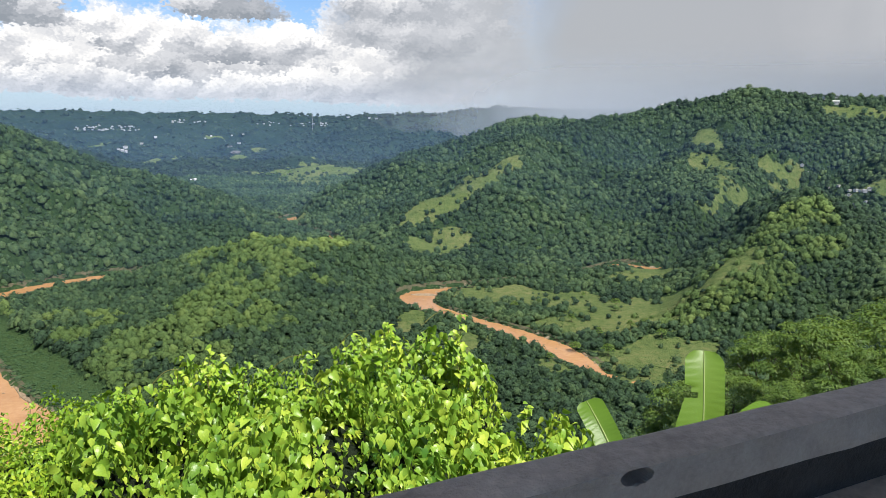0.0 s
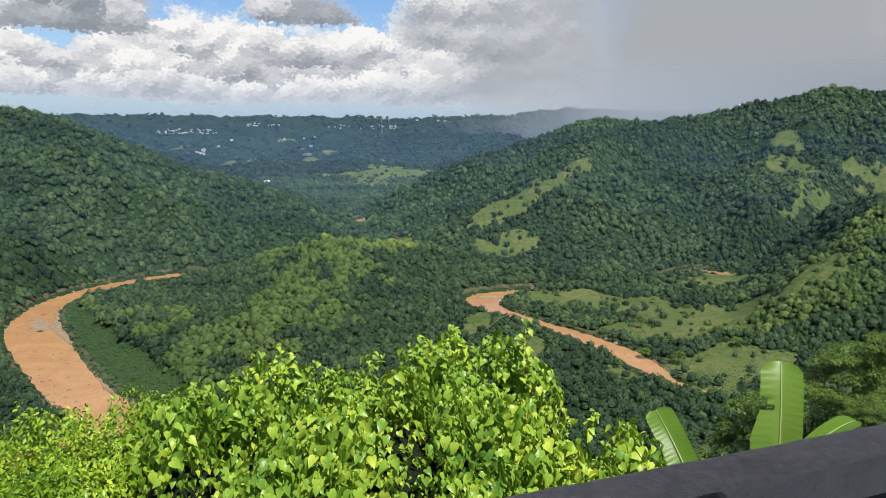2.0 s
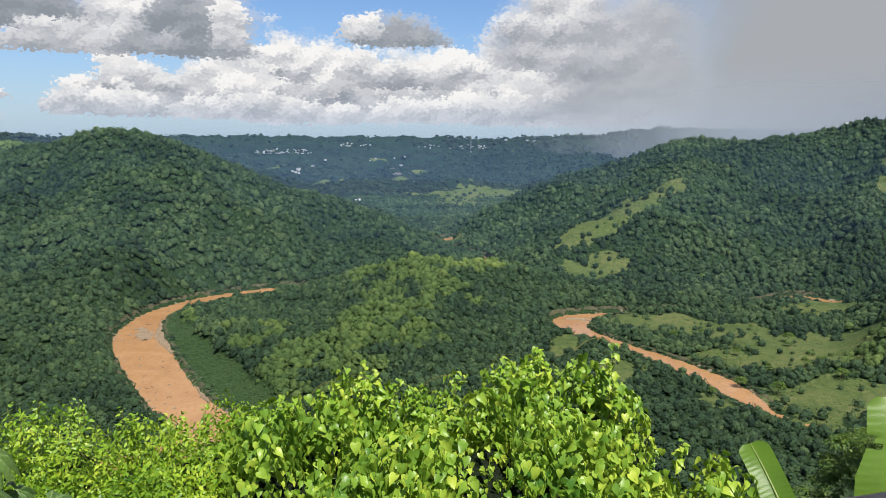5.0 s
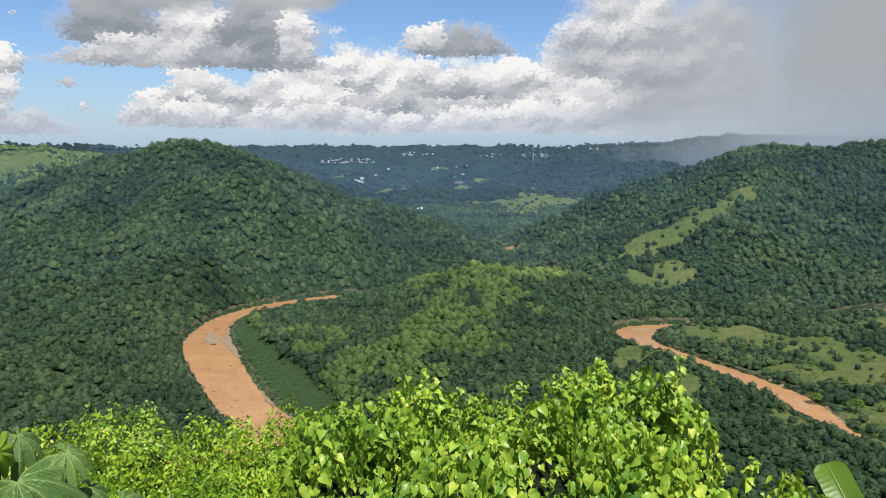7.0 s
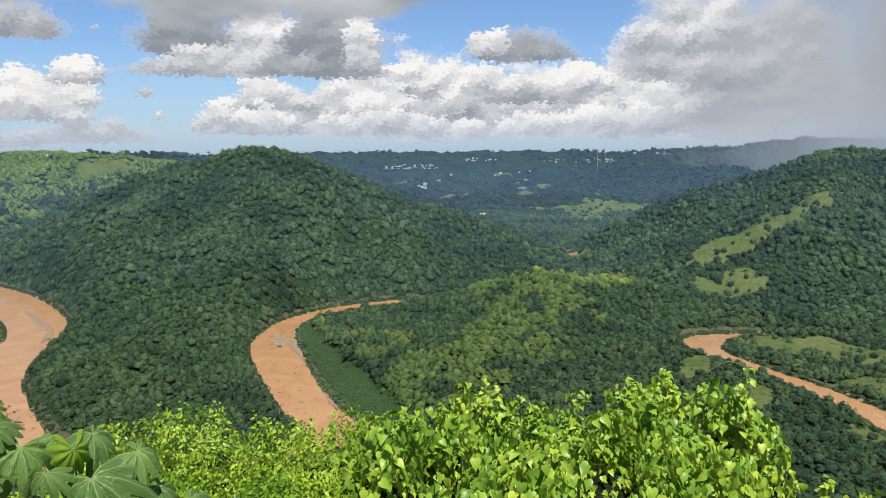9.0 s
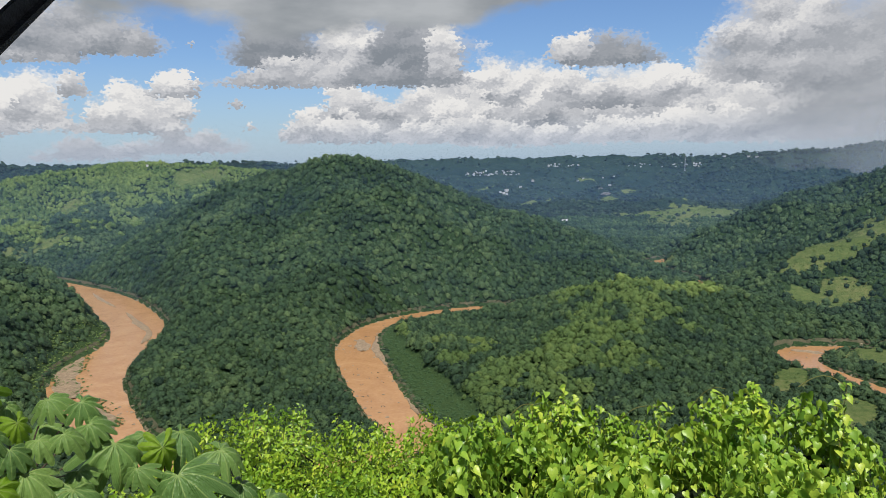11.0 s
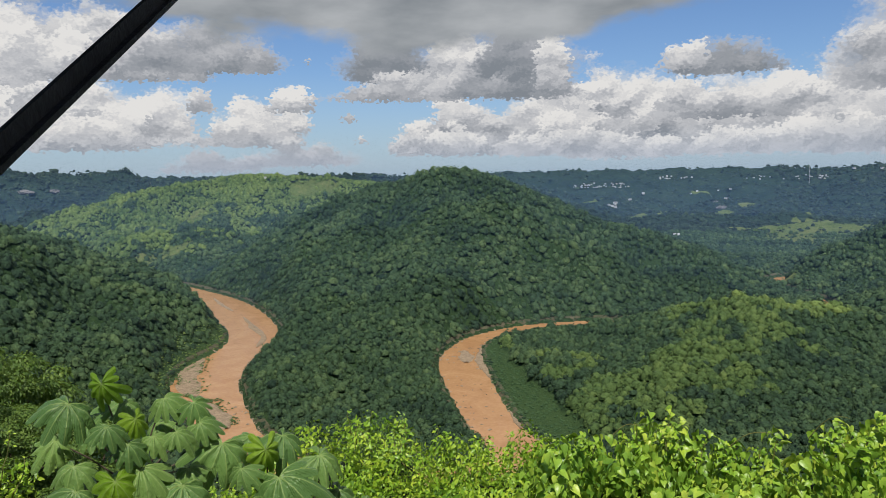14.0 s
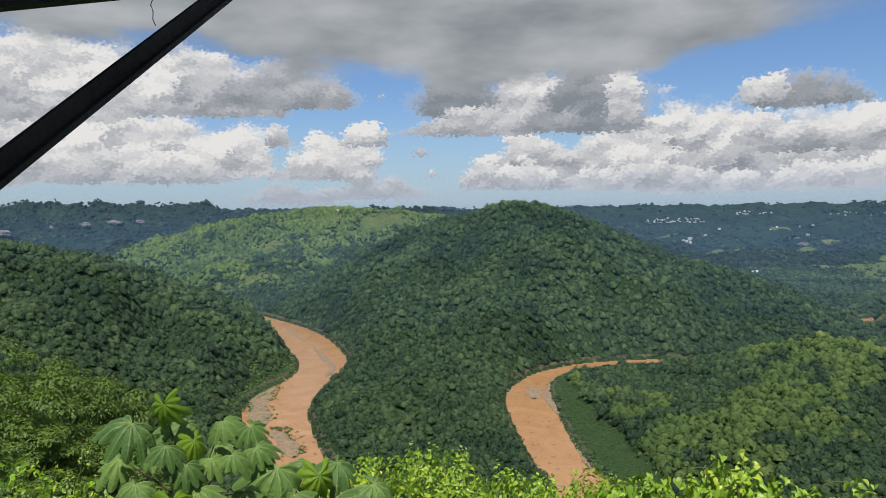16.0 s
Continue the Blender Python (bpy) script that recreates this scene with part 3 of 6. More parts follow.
def land(X, Y, fine=True):
    """Height of the ground."""
    X, Y = np.asarray(X, float), np.asarray(Y, float)
    r, az = np.hypot(X, Y), np.degrees(np.arctan2(X, Y))
    base = 4 + 4 * fbm(X / 90, Y / 90)
    far = np.interp(r, [0, 1500, 1750, 2250, 2800, 3500, 4200, 4900, 6000], [0, 3, 8, 13, 46, 104, 150, 168, 168])
    far = far + (0.62 - np.abs(fbm(X / 330 + 3, Y / 330, 5) - 0.5) * 4) * np.interp(r, [0, 2100, 2500, 3900, 4600, 4900], [0, 0, 42, 44, 22, 14])
    left = smooth(-30, -40, az) * np.interp(r, [0, 1900, 2700, 3000, 4900], [0, 0, 130, 178, 168])
    mogote = smooth(-32, -37, az) * smooth(2500, 2800, r) * np.clip(fbm(X / 110 + 9, Y / 110 + 2, 2) - 0.48, 0, 1) * 90
    base = base + np.maximum(far, left) + mogote
    acc, calm = np.exp(np.clip(base / 9, -60, 60)), np.full(X.shape, 1e6)
    for s, w, pts in RIDGES:
        z, d = ridge_height(X, Y, s, w, pts)
        calm = np.minimum(calm, np.where(z > np.log(acc) * 9 - 25, d, 1e6))
        acc = acc + np.exp(np.clip(z / 9, -60, 60))
    h = 9 * np.log(acc)
    rough = 0.45 - np.abs(fbm(X / 170 + 7, Y / 170 + 3, 4) - 0.5) * 4.5
    even = 0.12 + 0.88 * smooth(8, 85, calm)
    h = h + rough * np.clip(h - 12, 0, 55) * 0.68 * even
    gully = 0.42 - np.abs(fbm(X / 80 + 2, Y / 80 + 11, 3) - 0.5) * 4.2
    h = h + gully * np.clip(h - 14, 0, 40) * 0.42 * even
    h = h - 5.5 * smooth(34, 9, h) * (r < 1700)
    flat = smooth(43.8, 38.6, az) * smooth(31, 34, az) * smooth(560, 610, r) * smooth(930, 880, r)
    h = h * (1 - flat) + np.minimum(h, 2.5 + 0.06 * (h - 2.5)) * flat
    edge = to_river(X, Y)
    low = reeds(X, Y) * smooth(26, 11, h)
    h = h * (1 - low) + np.minimum(h, 1.6 + 0.04 * np.clip(edge, 0, 60)) * low
    h = np.where(r < 2500, np.minimum(h, 1.2 + np.clip(edge, -4, None) * 0.8 + np.clip(edge - 10, 0, None) * 0.6), h)
    h = np.where(edge < 0, np.maximum(-1.6, edge * 0.25), np.maximum(h, 0.35))
    side = smooth(38, 50, np.abs(az))
    own = EYE - 1.75 - np.interp(r, [0, 2.0, 4.0], [0, 0.2, 2.6]) - np.clip(r - 4, 0, None) * (0.54 - 0.17 * side) + (fbm(X / 14, Y / 14) - 0.5) * np.interp(r, [0, 5, 40], [0, 0.2, 5])
    back = np.abs(az) > 95
    own = np.where(back & (r > 6), np.maximum(own, EYE - 8 + 0.02 * r), own)
    return np.maximum(h, own)


# open ground: bearing, distance, half widths across and along the line of sight, turn in degrees
FIELDS = [(2.5, 2500, 30, 90, 0), (-3.0, 2700, 40, 70, 0), (6.2, 2450, 45, 60, 0), (8.5, 2620, 50, 60, 0), (-6.0, 2800, 40, 60, 0), (4.5, 2950, 60, 60, 0), (0.5, 2350, 30, 50, 0), (11.4, 2000, 105, 270, 0), (13.6, 2120, 100, 130, 0), (38.2, 805, 34, 48, 0), (9.8, 1165, 30, 30, 0), (3.0, 1700, 38, 60, 0), (6.6, 1500, 40, 30, 0), (8.0, 2050, 50, 50, 0),
          (31.0, 680, 85, 34, 10), (37.0, 640, 60, 46, -20), (34.0, 590, 40, 26, 20), (38.0, 520, 50, 40, -30), (32.0, 490, 20, 16, 0), (24.0, 530, 16, 36, 10), (19.5, 585, 12, 44, 10), (20.5, 520, 16, 18, 0),
          (52.5, 1120, 60, 30, 0), (51.5, 1420, 60, 30, 0),
          (-33.6, 1640, 26, 50, 0), (-48, 1500, 40, 80, 0)]
# pastures with an outline: bearing, distance
PASTURES = [
    [(28.1, 1165), (28.7, 1118), (27.2, 1076), (26.0, 1034), (25.3, 1020), (24.5, 994), (24.0, 976), (22.1, 934), (18.7, 910), (18.9, 975), (21.6, 1040), (23.4, 1078), (25.3, 1112), (26.8, 1150)],
    [(19.0, 850), (19.4, 880), (21.8, 915), (24.7, 918), (25.0, 884), (22.2, 862), (20.2, 836)],
    [(40.6, 1356), (42.1, 1332), (43.2, 1288), (42.9, 1236), (41.0, 1312)],
    [(40.0, 1220), (41.5, 1258), (42.7, 1234), (44.3, 1162), (44.8, 1160), (43.4, 1124), (42.3, 1165), (40.8, 1190)],
    [(42.1, 1136), (43.4, 1124), (43.8, 1110), (42.4, 1080)],
    [(41.2, 1004), (43.2, 1086), (45.0, 1134), (44.7, 1104), (42.9, 1036), (41.6, 1004)],
    [(44.7, 1252), (45.8, 1242), (47.3, 1250), (48.7, 1252), (48.5, 1215), (46.9, 1205), (45.5, 1196)],
    [(45.9, 1196), (47.0, 1190), (48.0, 1190), (47.4, 1160), (46.3, 1170)],
    [(42.9, 644), (44.0, 692), (45.4, 726), (46.6, 704), (46.5, 668), (44.1, 640), (42.2, 630)],
    [(-26.5, 1764), (-24.9, 1860), (-23.1, 1836), (-22.3, 1816), (-24.1, 1740), (-25.0, 1720), (-25.6, 1690), (-26.6, 1676)],
    [(-38.2, 1464), (-35.3, 1516), (-33.6, 1484), (-34.5, 1416), (-37.0, 1408)],
    [(-28.4, 1864), (-26.6, 1892), (-24.0, 1884), (-22.3, 1878), (-24.9, 1846), (-26.7, 1846)],
]


def inside(X, Y, outline):
    p = [polar(a, r) for a, r in outline]
    c = np.zeros(X.shape, bool)
    for a, b in zip(p, p[1:] + p[:1]):
        c ^= ((a.y > Y) != (b.y > Y)) & (X < (b.x - a.x) * (Y - a.y) / (b.y - a.y + 1e-9) + a.x)
    return c


def open_ground(X, Y):
    X, Y = np.asarray(X, float), np.asarray(Y, float)
    k = np.zeros(X.shape)
    wob = (fbm(X / 45, Y / 45, 3) - 0.5) * 0.9 + (fbm(X / 17 + 4, Y / 17, 3) - 0.5) * 1.1
    for az, r, w, l, turn in FIELDS:
        c = polar(az, r)
        a = radians(az + turn)
        dx, dy = X - c.x, Y - c.y
        u, v = dx * math.cos(a) - dy * math.sin(a), dx * math.sin(a) + dy * math.cos(a)
        k = np.maximum(k, smooth(1.15, 0.8, np.sqrt((u / w) ** 2 + (v / l) ** 2) + wob))
    for dx, dy, share in ((0, 0, 0.4), (7, 3, 0.2), (-6, 4, 0.2), (1, -7, 0.2)):
        wx, wy = X + dx + (fbm(X / 22 + 6, Y / 22, 3) - 0.5) * 26, Y + dy + (fbm(X / 22, Y / 22 + 8, 3) - 0.5) * 26
        for outline in PASTURES:
            k = k + share * inside(wx, wy, outline)
    return np.clip(k, 0, 1)


def reeds(X, Y):
    """The low green bank inside the near bend, and thin ones elsewhere."""
    d, w = along(X, Y, LOOP)
    inside = (X > -175) & (X < 60) & (Y > 400) & (Y < 850)
    side = X > np.interp(Y, [400, 477, 552, 634, 690, 742, 797, 836, 850], [-70, -93, -124, -153, -161, -152, -115, -44, 90])
    wide = np.interp(Y, [400, 520, 600, 700, 760, 830], [30, 38, 32, 20, 34, 48]) + (fbm(X / 25, Y / 25, 3) - 0.5) * 14
    left = (X < -250) & (X > -520) & (Y > 440) & (Y < 800) & (X < np.interp(Y, [440, 530, 590, 655, 740, 866], [-270, -350, -372, -384, -424, -540]))
    wide2 = np.interp(Y, [440, 520, 600, 700, 800], [8, 26, 26, 20, 8]) + (fbm(X / 20, Y / 20, 3) - 0.5) * 14
    return np.maximum(np.where(inside & side, smooth(0, -6, d - w / 2 - wide), 0), np.where(left, smooth(0, -6, d - w / 2 - wide2), 0))


def build_ground():
    az = np.concatenate([np.arange(-180, -66, 3.0), np.arange(-66, 66, 0.4), np.arange(66, 180, 3.0)])
    r = np.concatenate([[0.0, 2.0, 4.0, 6.0, 9.0, 13.0, 18.0, 25.0, 34.0], np.geomspace(45, 330, 40), np.linspace(336, 1750, 165), np.geomspace(1770, 4880, 80)])
    A, R = np.meshgrid(np.radians(az), r, indexing="ij")
    X, Y = R * np.sin(A), R * np.cos(A)
    Z = land(X, Y)
    n, k = A.shape
    i, j = np.meshgrid(np.arange(n), np.arange(k - 1), indexing="ij")
    i2 = (i + 1) % n
    faces = np.stack([i * k + j, i * k + j + 1, i2 * k + j + 1, i2 * k + j], -1).reshape(-1, 4)[:, ::-1]
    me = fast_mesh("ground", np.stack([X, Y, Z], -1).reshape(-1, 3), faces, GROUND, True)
    edge = to_river(X, Y)
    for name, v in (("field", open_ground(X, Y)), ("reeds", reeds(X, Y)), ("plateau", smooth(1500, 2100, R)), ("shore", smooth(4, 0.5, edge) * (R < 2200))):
        me.attributes.new(name, "FLOAT", "POINT").data.foreach_set("value", v.ravel().astype(np.float32))
    tagged(new("ground", me), "green hills and valley floor under woods and pasture", "ground", kind="structure")


def build_river(name, pts, label):
    t = np.gradient(pts[:, :2], axis=0)
    t /= np.linalg.norm(t, axis=1)[:, None]
    nrm = np.stack([-t[:, 1], t[:, 0]], 1)
    u = np.linspace(-1, 1, 9)
    half = pts[:, 2:3] / 2 + 3
    v = pts[:, None, :2] + nrm[:, None] * (half * u)[..., None]
    v = np.concatenate([v, np.full((*v.shape[:2], 1), 0.0)], -1)
    n, k = v.shape[:2]
    i, j = np.meshgrid(np.arange(n - 1), np.arange(k - 1), indexing="ij")
    f = np.stack([i * k + j, i * k + j + 1, (i + 1) * k + j + 1, (i + 1) * k + j], -1).reshape(-1, 4)[:, ::-1]
    tagged(new(name, fast_mesh(name, v.reshape(-1, 3), f, WATER, True)), label, "river", kind="structure")


def build_bank(name, pts):
    """Earth banks on both sides of a river."""
    t = np.gradient(pts[:, :2], axis=0)
    t /= np.linalg.norm(t, axis=1)[:, None]
    nrm = np.stack([-t[:, 1], t[:, 0]], 1)
    pairs = []
    for side in (-1, 1):
        off = np.array([-3.2, -0.8, 0.6, 2.2, 4.2, 6.0])
        jag = (fbm(pts[:, 0] / 6 + side, pts[:, 1] / 6, 3) - 0.5)[:, None] * np.array([2.5, 2.5, 2.2, 1.5, 0.5, 0.0])
        v = pts[:, None, :2] + nrm[:, None] * (side * (pts[:, 2:3] / 2 + off + jag))[..., None]
        g_ = land(v[..., 0], v[..., 1])
        z = np.stack([np.full(len(pts), -0.7), np.full(len(pts), -0.12), np.full(len(pts), 0.75), np.maximum(1.5, g_[:, 3] + 0.25), g_[:, 4] + 0.35, g_[:, 5] - 0.5], 1)
        z = np.where(np.arange(6) > 1, np.minimum(z, 6), z)
        v = np.concatenate([v, z[..., None]], -1)
        n, k = v.shape[:2]
        i, j = np.meshgrid(np.arange(n - 1), np.arange(k - 1), indexing="ij")
        pairs.append((v.reshape(-1, 3), np.stack([i * k + j, i * k + j + 1, (i + 1) * k + j + 1, (i + 1) * k + j], -1).reshape(-1, 4)))
    v, f = join(pairs)
    tagged(new(name, fast_mesh(name, v, f, BANK)), "low earth banks along the muddy river", "river bank", kind="structure")


BANK = stone_material("bank_earth", (0.028, 0.042, 0.018), (0.130, 0.110, 0.068), 0.22)
build_bank("river_bank", curve_points(RIVER_LOOP, 16)[16:430])
build_bank("river_bank_east", curve_points(RIVER_EAST, 16)[48:218])
build_ground()
build_river("river_loop", LOOP, "muddy orange-brown river winding round wooded spurs")
build_river("river_east", EAST, "muddy brown river beside open meadow")

# ---- woods ----


def crown_template(seed, level, squash=0.85):
    """A lumpy crown, open below: places and triangles, about 1 across the radius."""
    bm = bmesh.new()
    bmesh.ops.create_icosphere(bm, subdivisions=level, radius=1.0)
    rnd = random.Random(seed)
    off = Vector((rnd.uniform(0, 50), rnd.uniform(0, 50), rnd.uniform(0, 50)))
    bmesh.ops.delete(bm, geom=[v for v in bm.verts if v.co.z < -0.45], context="VERTS")
    for v in bm.verts:
        k = 1.0 + 0.42 * noise.noise(v.co * 1.7 + off) + 0.28 * noise.noise(v.co * 3.9 + off)
        v.co *= k
        v.co.z *= squash
    bmesh.ops.triangulate(bm, faces=bm.faces)
    bm.verts.index_update()
    vs = np.array([v.co[:] for v in bm.verts])
    fs = np.array([[v.index for v in f.verts] for f in bm.faces])
    bm.free()
    return vs, fs


SIGHT_AZ, SIGHT_R = np.arange(-60, 60.1, 0.3), np.arange(40, 4860, 9.0)


def skyline_table():
    """Highest elevation of the ground met so far, along each bearing from the lookout."""
    A, R = np.meshgrid(np.radians(SIGHT_AZ), SIGHT_R, indexing="ij")
    e = np.degrees(np.arctan2(land(R * np.sin(A), R * np.cos(A)) - EYE, R))
    return np.maximum.accumulate(e, axis=1)


SKYLINE = skyline_table()


def in_sight(X, Y):
    """Whether a crown on the ground stands out from behind the nearer land; the rest is planted thinly."""
    r, az = np.hypot(X, Y), np.degrees(np.arctan2(X, Y))
    i = np.clip(np.round((az + 60) / 0.3).astype(int), 0, len(SIGHT_AZ) - 1)
    j = np.clip(((r - 30 - 40) / 9.0).astype(int), 0, len(SIGHT_R) - 1)
    return np.degrees(np.arctan2(land(X, Y) + 14 - EYE, r)) > SKYLINE[i, j]


def wood_places(rng, r0, r1, step, a0=-58, a1=58):
    """Tree places on a shaken grid, clear of water, shore and open ground."""
    g1 = np.arange(-r1, r1, step)
    X, Y = np.meshgrid(g1, np.arange(0, r1, step))
    X, Y = X.ravel(), Y.ravel()
    X, Y = X + rng.uniform(-0.5, 0.5, X.shape) * step, Y + rng.uniform(-0.5, 0.5, Y.shape) * step
    r, az = np.hypot(X, Y), np.degrees(np.arctan2(X, Y))
    keep = (r > r0) & (r < r1) & (az > a0) & (az < a1)
    X, Y, r, az = X[keep], Y[keep], r[keep], az[keep]
    away = ((az > -21) & (az < 2) & (r > 1240) & (r < 1800)) | ((az > 31) & (r > 1560)) | ((az < -38) & (r > 940) & (r < 1380)) | ((az > -18) & (az < 10) & (r > 2700))
    keep = ~away | (rng.random(X.shape) < 0.15)
    X, Y = X[keep], Y[keep]
    keep = (to_river(X, Y) > np.where((X > 200) & (Y < 398), 0.4, 4.0)) & (open_ground(X, Y) < rng.uniform(0.1, 0.95, X.shape) + 0.7 * (rng.random(X.shape) < 0.07)) & ((reeds(X, Y) < 0.4) | (land(X, Y) > 9))
    X, Y = X[keep], Y[keep]
    keep = in_sight(X, Y) | (rng.random(X.shape) < 0.03)
    return X[keep], Y[keep]


def scrubby(X, Y):
    """Where low light scrub stands in place of trees."""
    d1, _ = along(X, Y, RIDGES[8][2])
    d2, _ = along(X, Y, RIDGES[9][2])
    d3, _ = along(X, Y, RIDGES[16][2][4:])
    d4, _ = along(X, Y, RIDGES[3][2])
    d5, _ = along(X, Y, RIDGES[7][2][2:6])
    k = np.maximum(smooth(85, 20, d1) * 0.85, np.maximum(smooth(70, 15, d2) * 0.55, np.maximum(smooth(80, 25, d3), smooth(60, 10, d5))))
    # the hill in full sun: lighter scrub colour carries its brightness
    k = np.maximum(k, smooth(520, 140, d4) * (np.hypot(X, Y) < 1990) * 1.05)
    return k + (fbm(X / 30, Y / 30, 3) - 0.5) * 1.7


def woods(name, label, rng, r0, r1, step, size, levels, mat, scrub_mat=None, flat=1.0):
    X, Y = wood_places(rng, r0, r1, step)
    low = scrubby(X, Y) > 0.70
    for sel, m, nm, lb, k in ((~low, mat, name, label, 1.0), (low, scrub_mat or mat, "scrub", "low yellow-green scrub on the knoll slopes", 1.12)):
        x, y = X[sel], Y[sel]
        if not len(x):
            continue
        pick = rng.integers(0, len(levels), len(x))
        s = size * k * (0.50 + 1.0 * rng.random(len(x)) ** 2.0) * (0.85 + 0.35 * fbm(x / 60, y / 60, 2))
        z = land(x, y)
        gx, gy = np.clip((land(x + 7, y) - land(x - 7, y)) / 14, -1.2, 1.2), np.clip((land(x, y + 7) - land(x, y - 7)) / 14, -1.2, 1.2)
        pairs, tones = [], []
        mood = np.clip(rng.normal(0.48, 0.14, len(x)) + (fbm(x / 70 + 1, y / 70, 3) - 0.5) * 0.8, 0, 1)
        for i, (vs, fs) in enumerate(levels):
            q = pick == i
            sc = np.stack([s[q], s[q], s[q] * flat * rng.uniform(0.85, 1.5, q.sum())], 1)
            lift = s[q] * (0.1 + 0.9 * rng.random(q.sum())) * flat
            pv, pf = scatter(vs, fs, np.stack([x[q], y[q], z[q] + lift], 1), sc, rng.uniform(0, 6.28, q.sum()))
            pv = pv.reshape(-1, len(vs), 3)
            pv[..., 2] += 0.45 * (gx[q, None] * (pv[..., 0] - x[q, None]) + gy[q, None] * (pv[..., 1] - y[q, None]))
            pairs.append((pv.reshape(-1, 3), pf))
            tones.append(np.repeat(mood[q], len(vs)))
        v, f = join(pairs)
        tagged(new(nm, toned(fast_mesh(nm, v, f, m, True), np.concatenate(tones))), lb, "woods", kind="stuff")


RNG = np.random.default_rng(11)
LOW = [crown_template(s + 40, 1) for s in range(5)]


def fuzzy(seed, level, plates, size):
    """A lumpy crown under many leaf sprays that lie along it."""
    vs, fs = crown_template(seed, level)
    vs = vs * 0.90
    rng = np.random.default_rng(seed)
    off = Vector((seed * 7.3, seed * 3.1, 0))
    d = rng.normal(0, 1, (plates, 3))
    d[:, 2] = np.abs(d[:, 2]) - 0.18
    d /= np.linalg.norm(d, axis=1)[:, None]
    lump = np.array([1.0 + 0.5 * noise.noise(Vector(q) * 2.0 + off) for q in d])
    c = d * [1.0, 1.0, 0.9] * (lump * rng.uniform(0.82, 1.12, plates))[:, None]
    nr = d * 0.9 + [0, 0, 0.45] + rng.normal(0, 0.42, (plates, 3))
    rot = frames_for(nr, rng.normal(0, 1, (plates, 3)))
    tri = np.array([(-0.62, -0.5, 0.0), (0.62, -0.42, 0.04), (0.05, 0.75, -0.10)])
    v, f = scatter(tri, np.array([[0, 1, 2]]), c, np.stack([size * rng.uniform(0.6, 1.3, plates)] * 3, 1), rot)
    return np.concatenate([vs, v]), np.concatenate([fs, f + len(vs)])


def frames_for(normals, tips):
    """Rotation matrices whose z is the normal and whose y is the tip's way."""
    z = normals / np.linalg.norm(normals, axis=1)[:, None]
    y = tips - z * (tips * z).sum(1)[:, None]
    y /= np.linalg.norm(y, axis=1)[:, None] + 1e-9
    x = np.cross(y, z)
    return np.stack([x, y, z], -1)


NEAR_CROWNS = [fuzzy(s, 1, 30, 0.27) for s in range(9)]
MID_CROWNS = [fuzzy(s + 30, 1, 17, 0.33) for s in range(9)]
woods("hillside_woods", "dense dark green broadleaf woods on the near slopes", RNG, 330, 760, 4.6, 2.9, NEAR_CROWNS, WOODS, SCRUB, 1.0)
woods("far_hillside_woods", "dense dark green woods on the farther hills", RNG, 760, 1950, 5.9, 3.8, MID_CROWNS, WOODS, LIT_SCRUB_GRASS, 1.0)
woods("distant_woods", "distant plateau woods, haze and cloud shade in their blue-green", RNG, 1950, 3200, 12.5, 5.2, LOW, HAZED_WOODS, None, 0.7)
woods("plateau_woods", "woods near the horizon, haze and cloud shade in their colour", RNG, 3200, 4700, 24.0, 9.0, LOW, HAZED_WOODS, None, 0.6)
woods("slope_undergrowth", "undergrowth on the slope below the lookout", RNG, 45, 330, 5.6, 2.8, NEAR_CROWNS, SLOPE)


def bank_shrubs():
    """Brush hanging over the water's edge."""
    rng = np.random.default_rng(77)
    pairs = []
    for pts, count in ((LOOP[6:150], 1700), (EAST[18:84], 900)):
        k = rng.integers(0, len(pts) - 1, count)
        u = rng.random(count)[:, None]
        q = pts[k] * (1 - u) + pts[k + 1] * u
        t = pts[k + 1, :2] - pts[k, :2]
        t /= np.linalg.norm(t, axis=1)[:, None] + 1e-9
        side = np.sign(rng.normal(0, 1, count))
        p = q[:, :2] + np.stack([-t[:, 1], t[:, 0]], 1) * (side * (q[:, 2] / 2 + rng.uniform(-0.3, 5.5, count)))[:, None]
        keep = (to_river(p[:, 0], p[:, 1]) > -0.6) & (fbm(p[:, 0] / 14, p[:, 1] / 14, 2) > 0.36)
        p = p[keep]
        s = rng.uniform(0.7, 2.1, len(p)) * (0.6 + 0.25 * np.clip(to_river(p[:, 0], p[:, 1]), 0, 4))
        pairs.append(scatter(*MID_CROWNS[3], np.stack([p[:, 0], p[:, 1], land(p[:, 0], p[:, 1]) + s * 0.15], 1), np.stack([s, s, s * 0.8], 1), rng.uniform(0, 6.28, len(p))))
    v, f = join(pairs)
    tagged(new("bank_shrubs", toned(fast_mesh("bank_shrubs", v, f, WOODS), np.repeat(rng.uniform(0.2, 0.8, len(v) // len(MID_CROWNS[3][0])), len(MID_CROWNS[3][0])))), "brush hanging over the river banks", "shrubs", kind="stuff")


bank_shrubs()


# ---- the lookout: floor, parapet, sill, roof ----
FLOOR_Z = EYE - 1.62


def box(bm, x0, x1, y0, y1, z0, z1, skew=0.0):
    """A box whose y follows x by skew."""
    v = [bm.verts.new((x, y + skew * x, z)) for x in (x0, x1) for y in (y0, y1) for z in (z0, z1)]
    for f in ((0, 1, 3, 2), (4, 6, 7, 5), (0, 4, 5, 1), (2, 3, 7, 6), (0, 2, 6, 4), (1, 5, 7, 3)):
        bm.faces.new([v[i] for i in f])
    return v


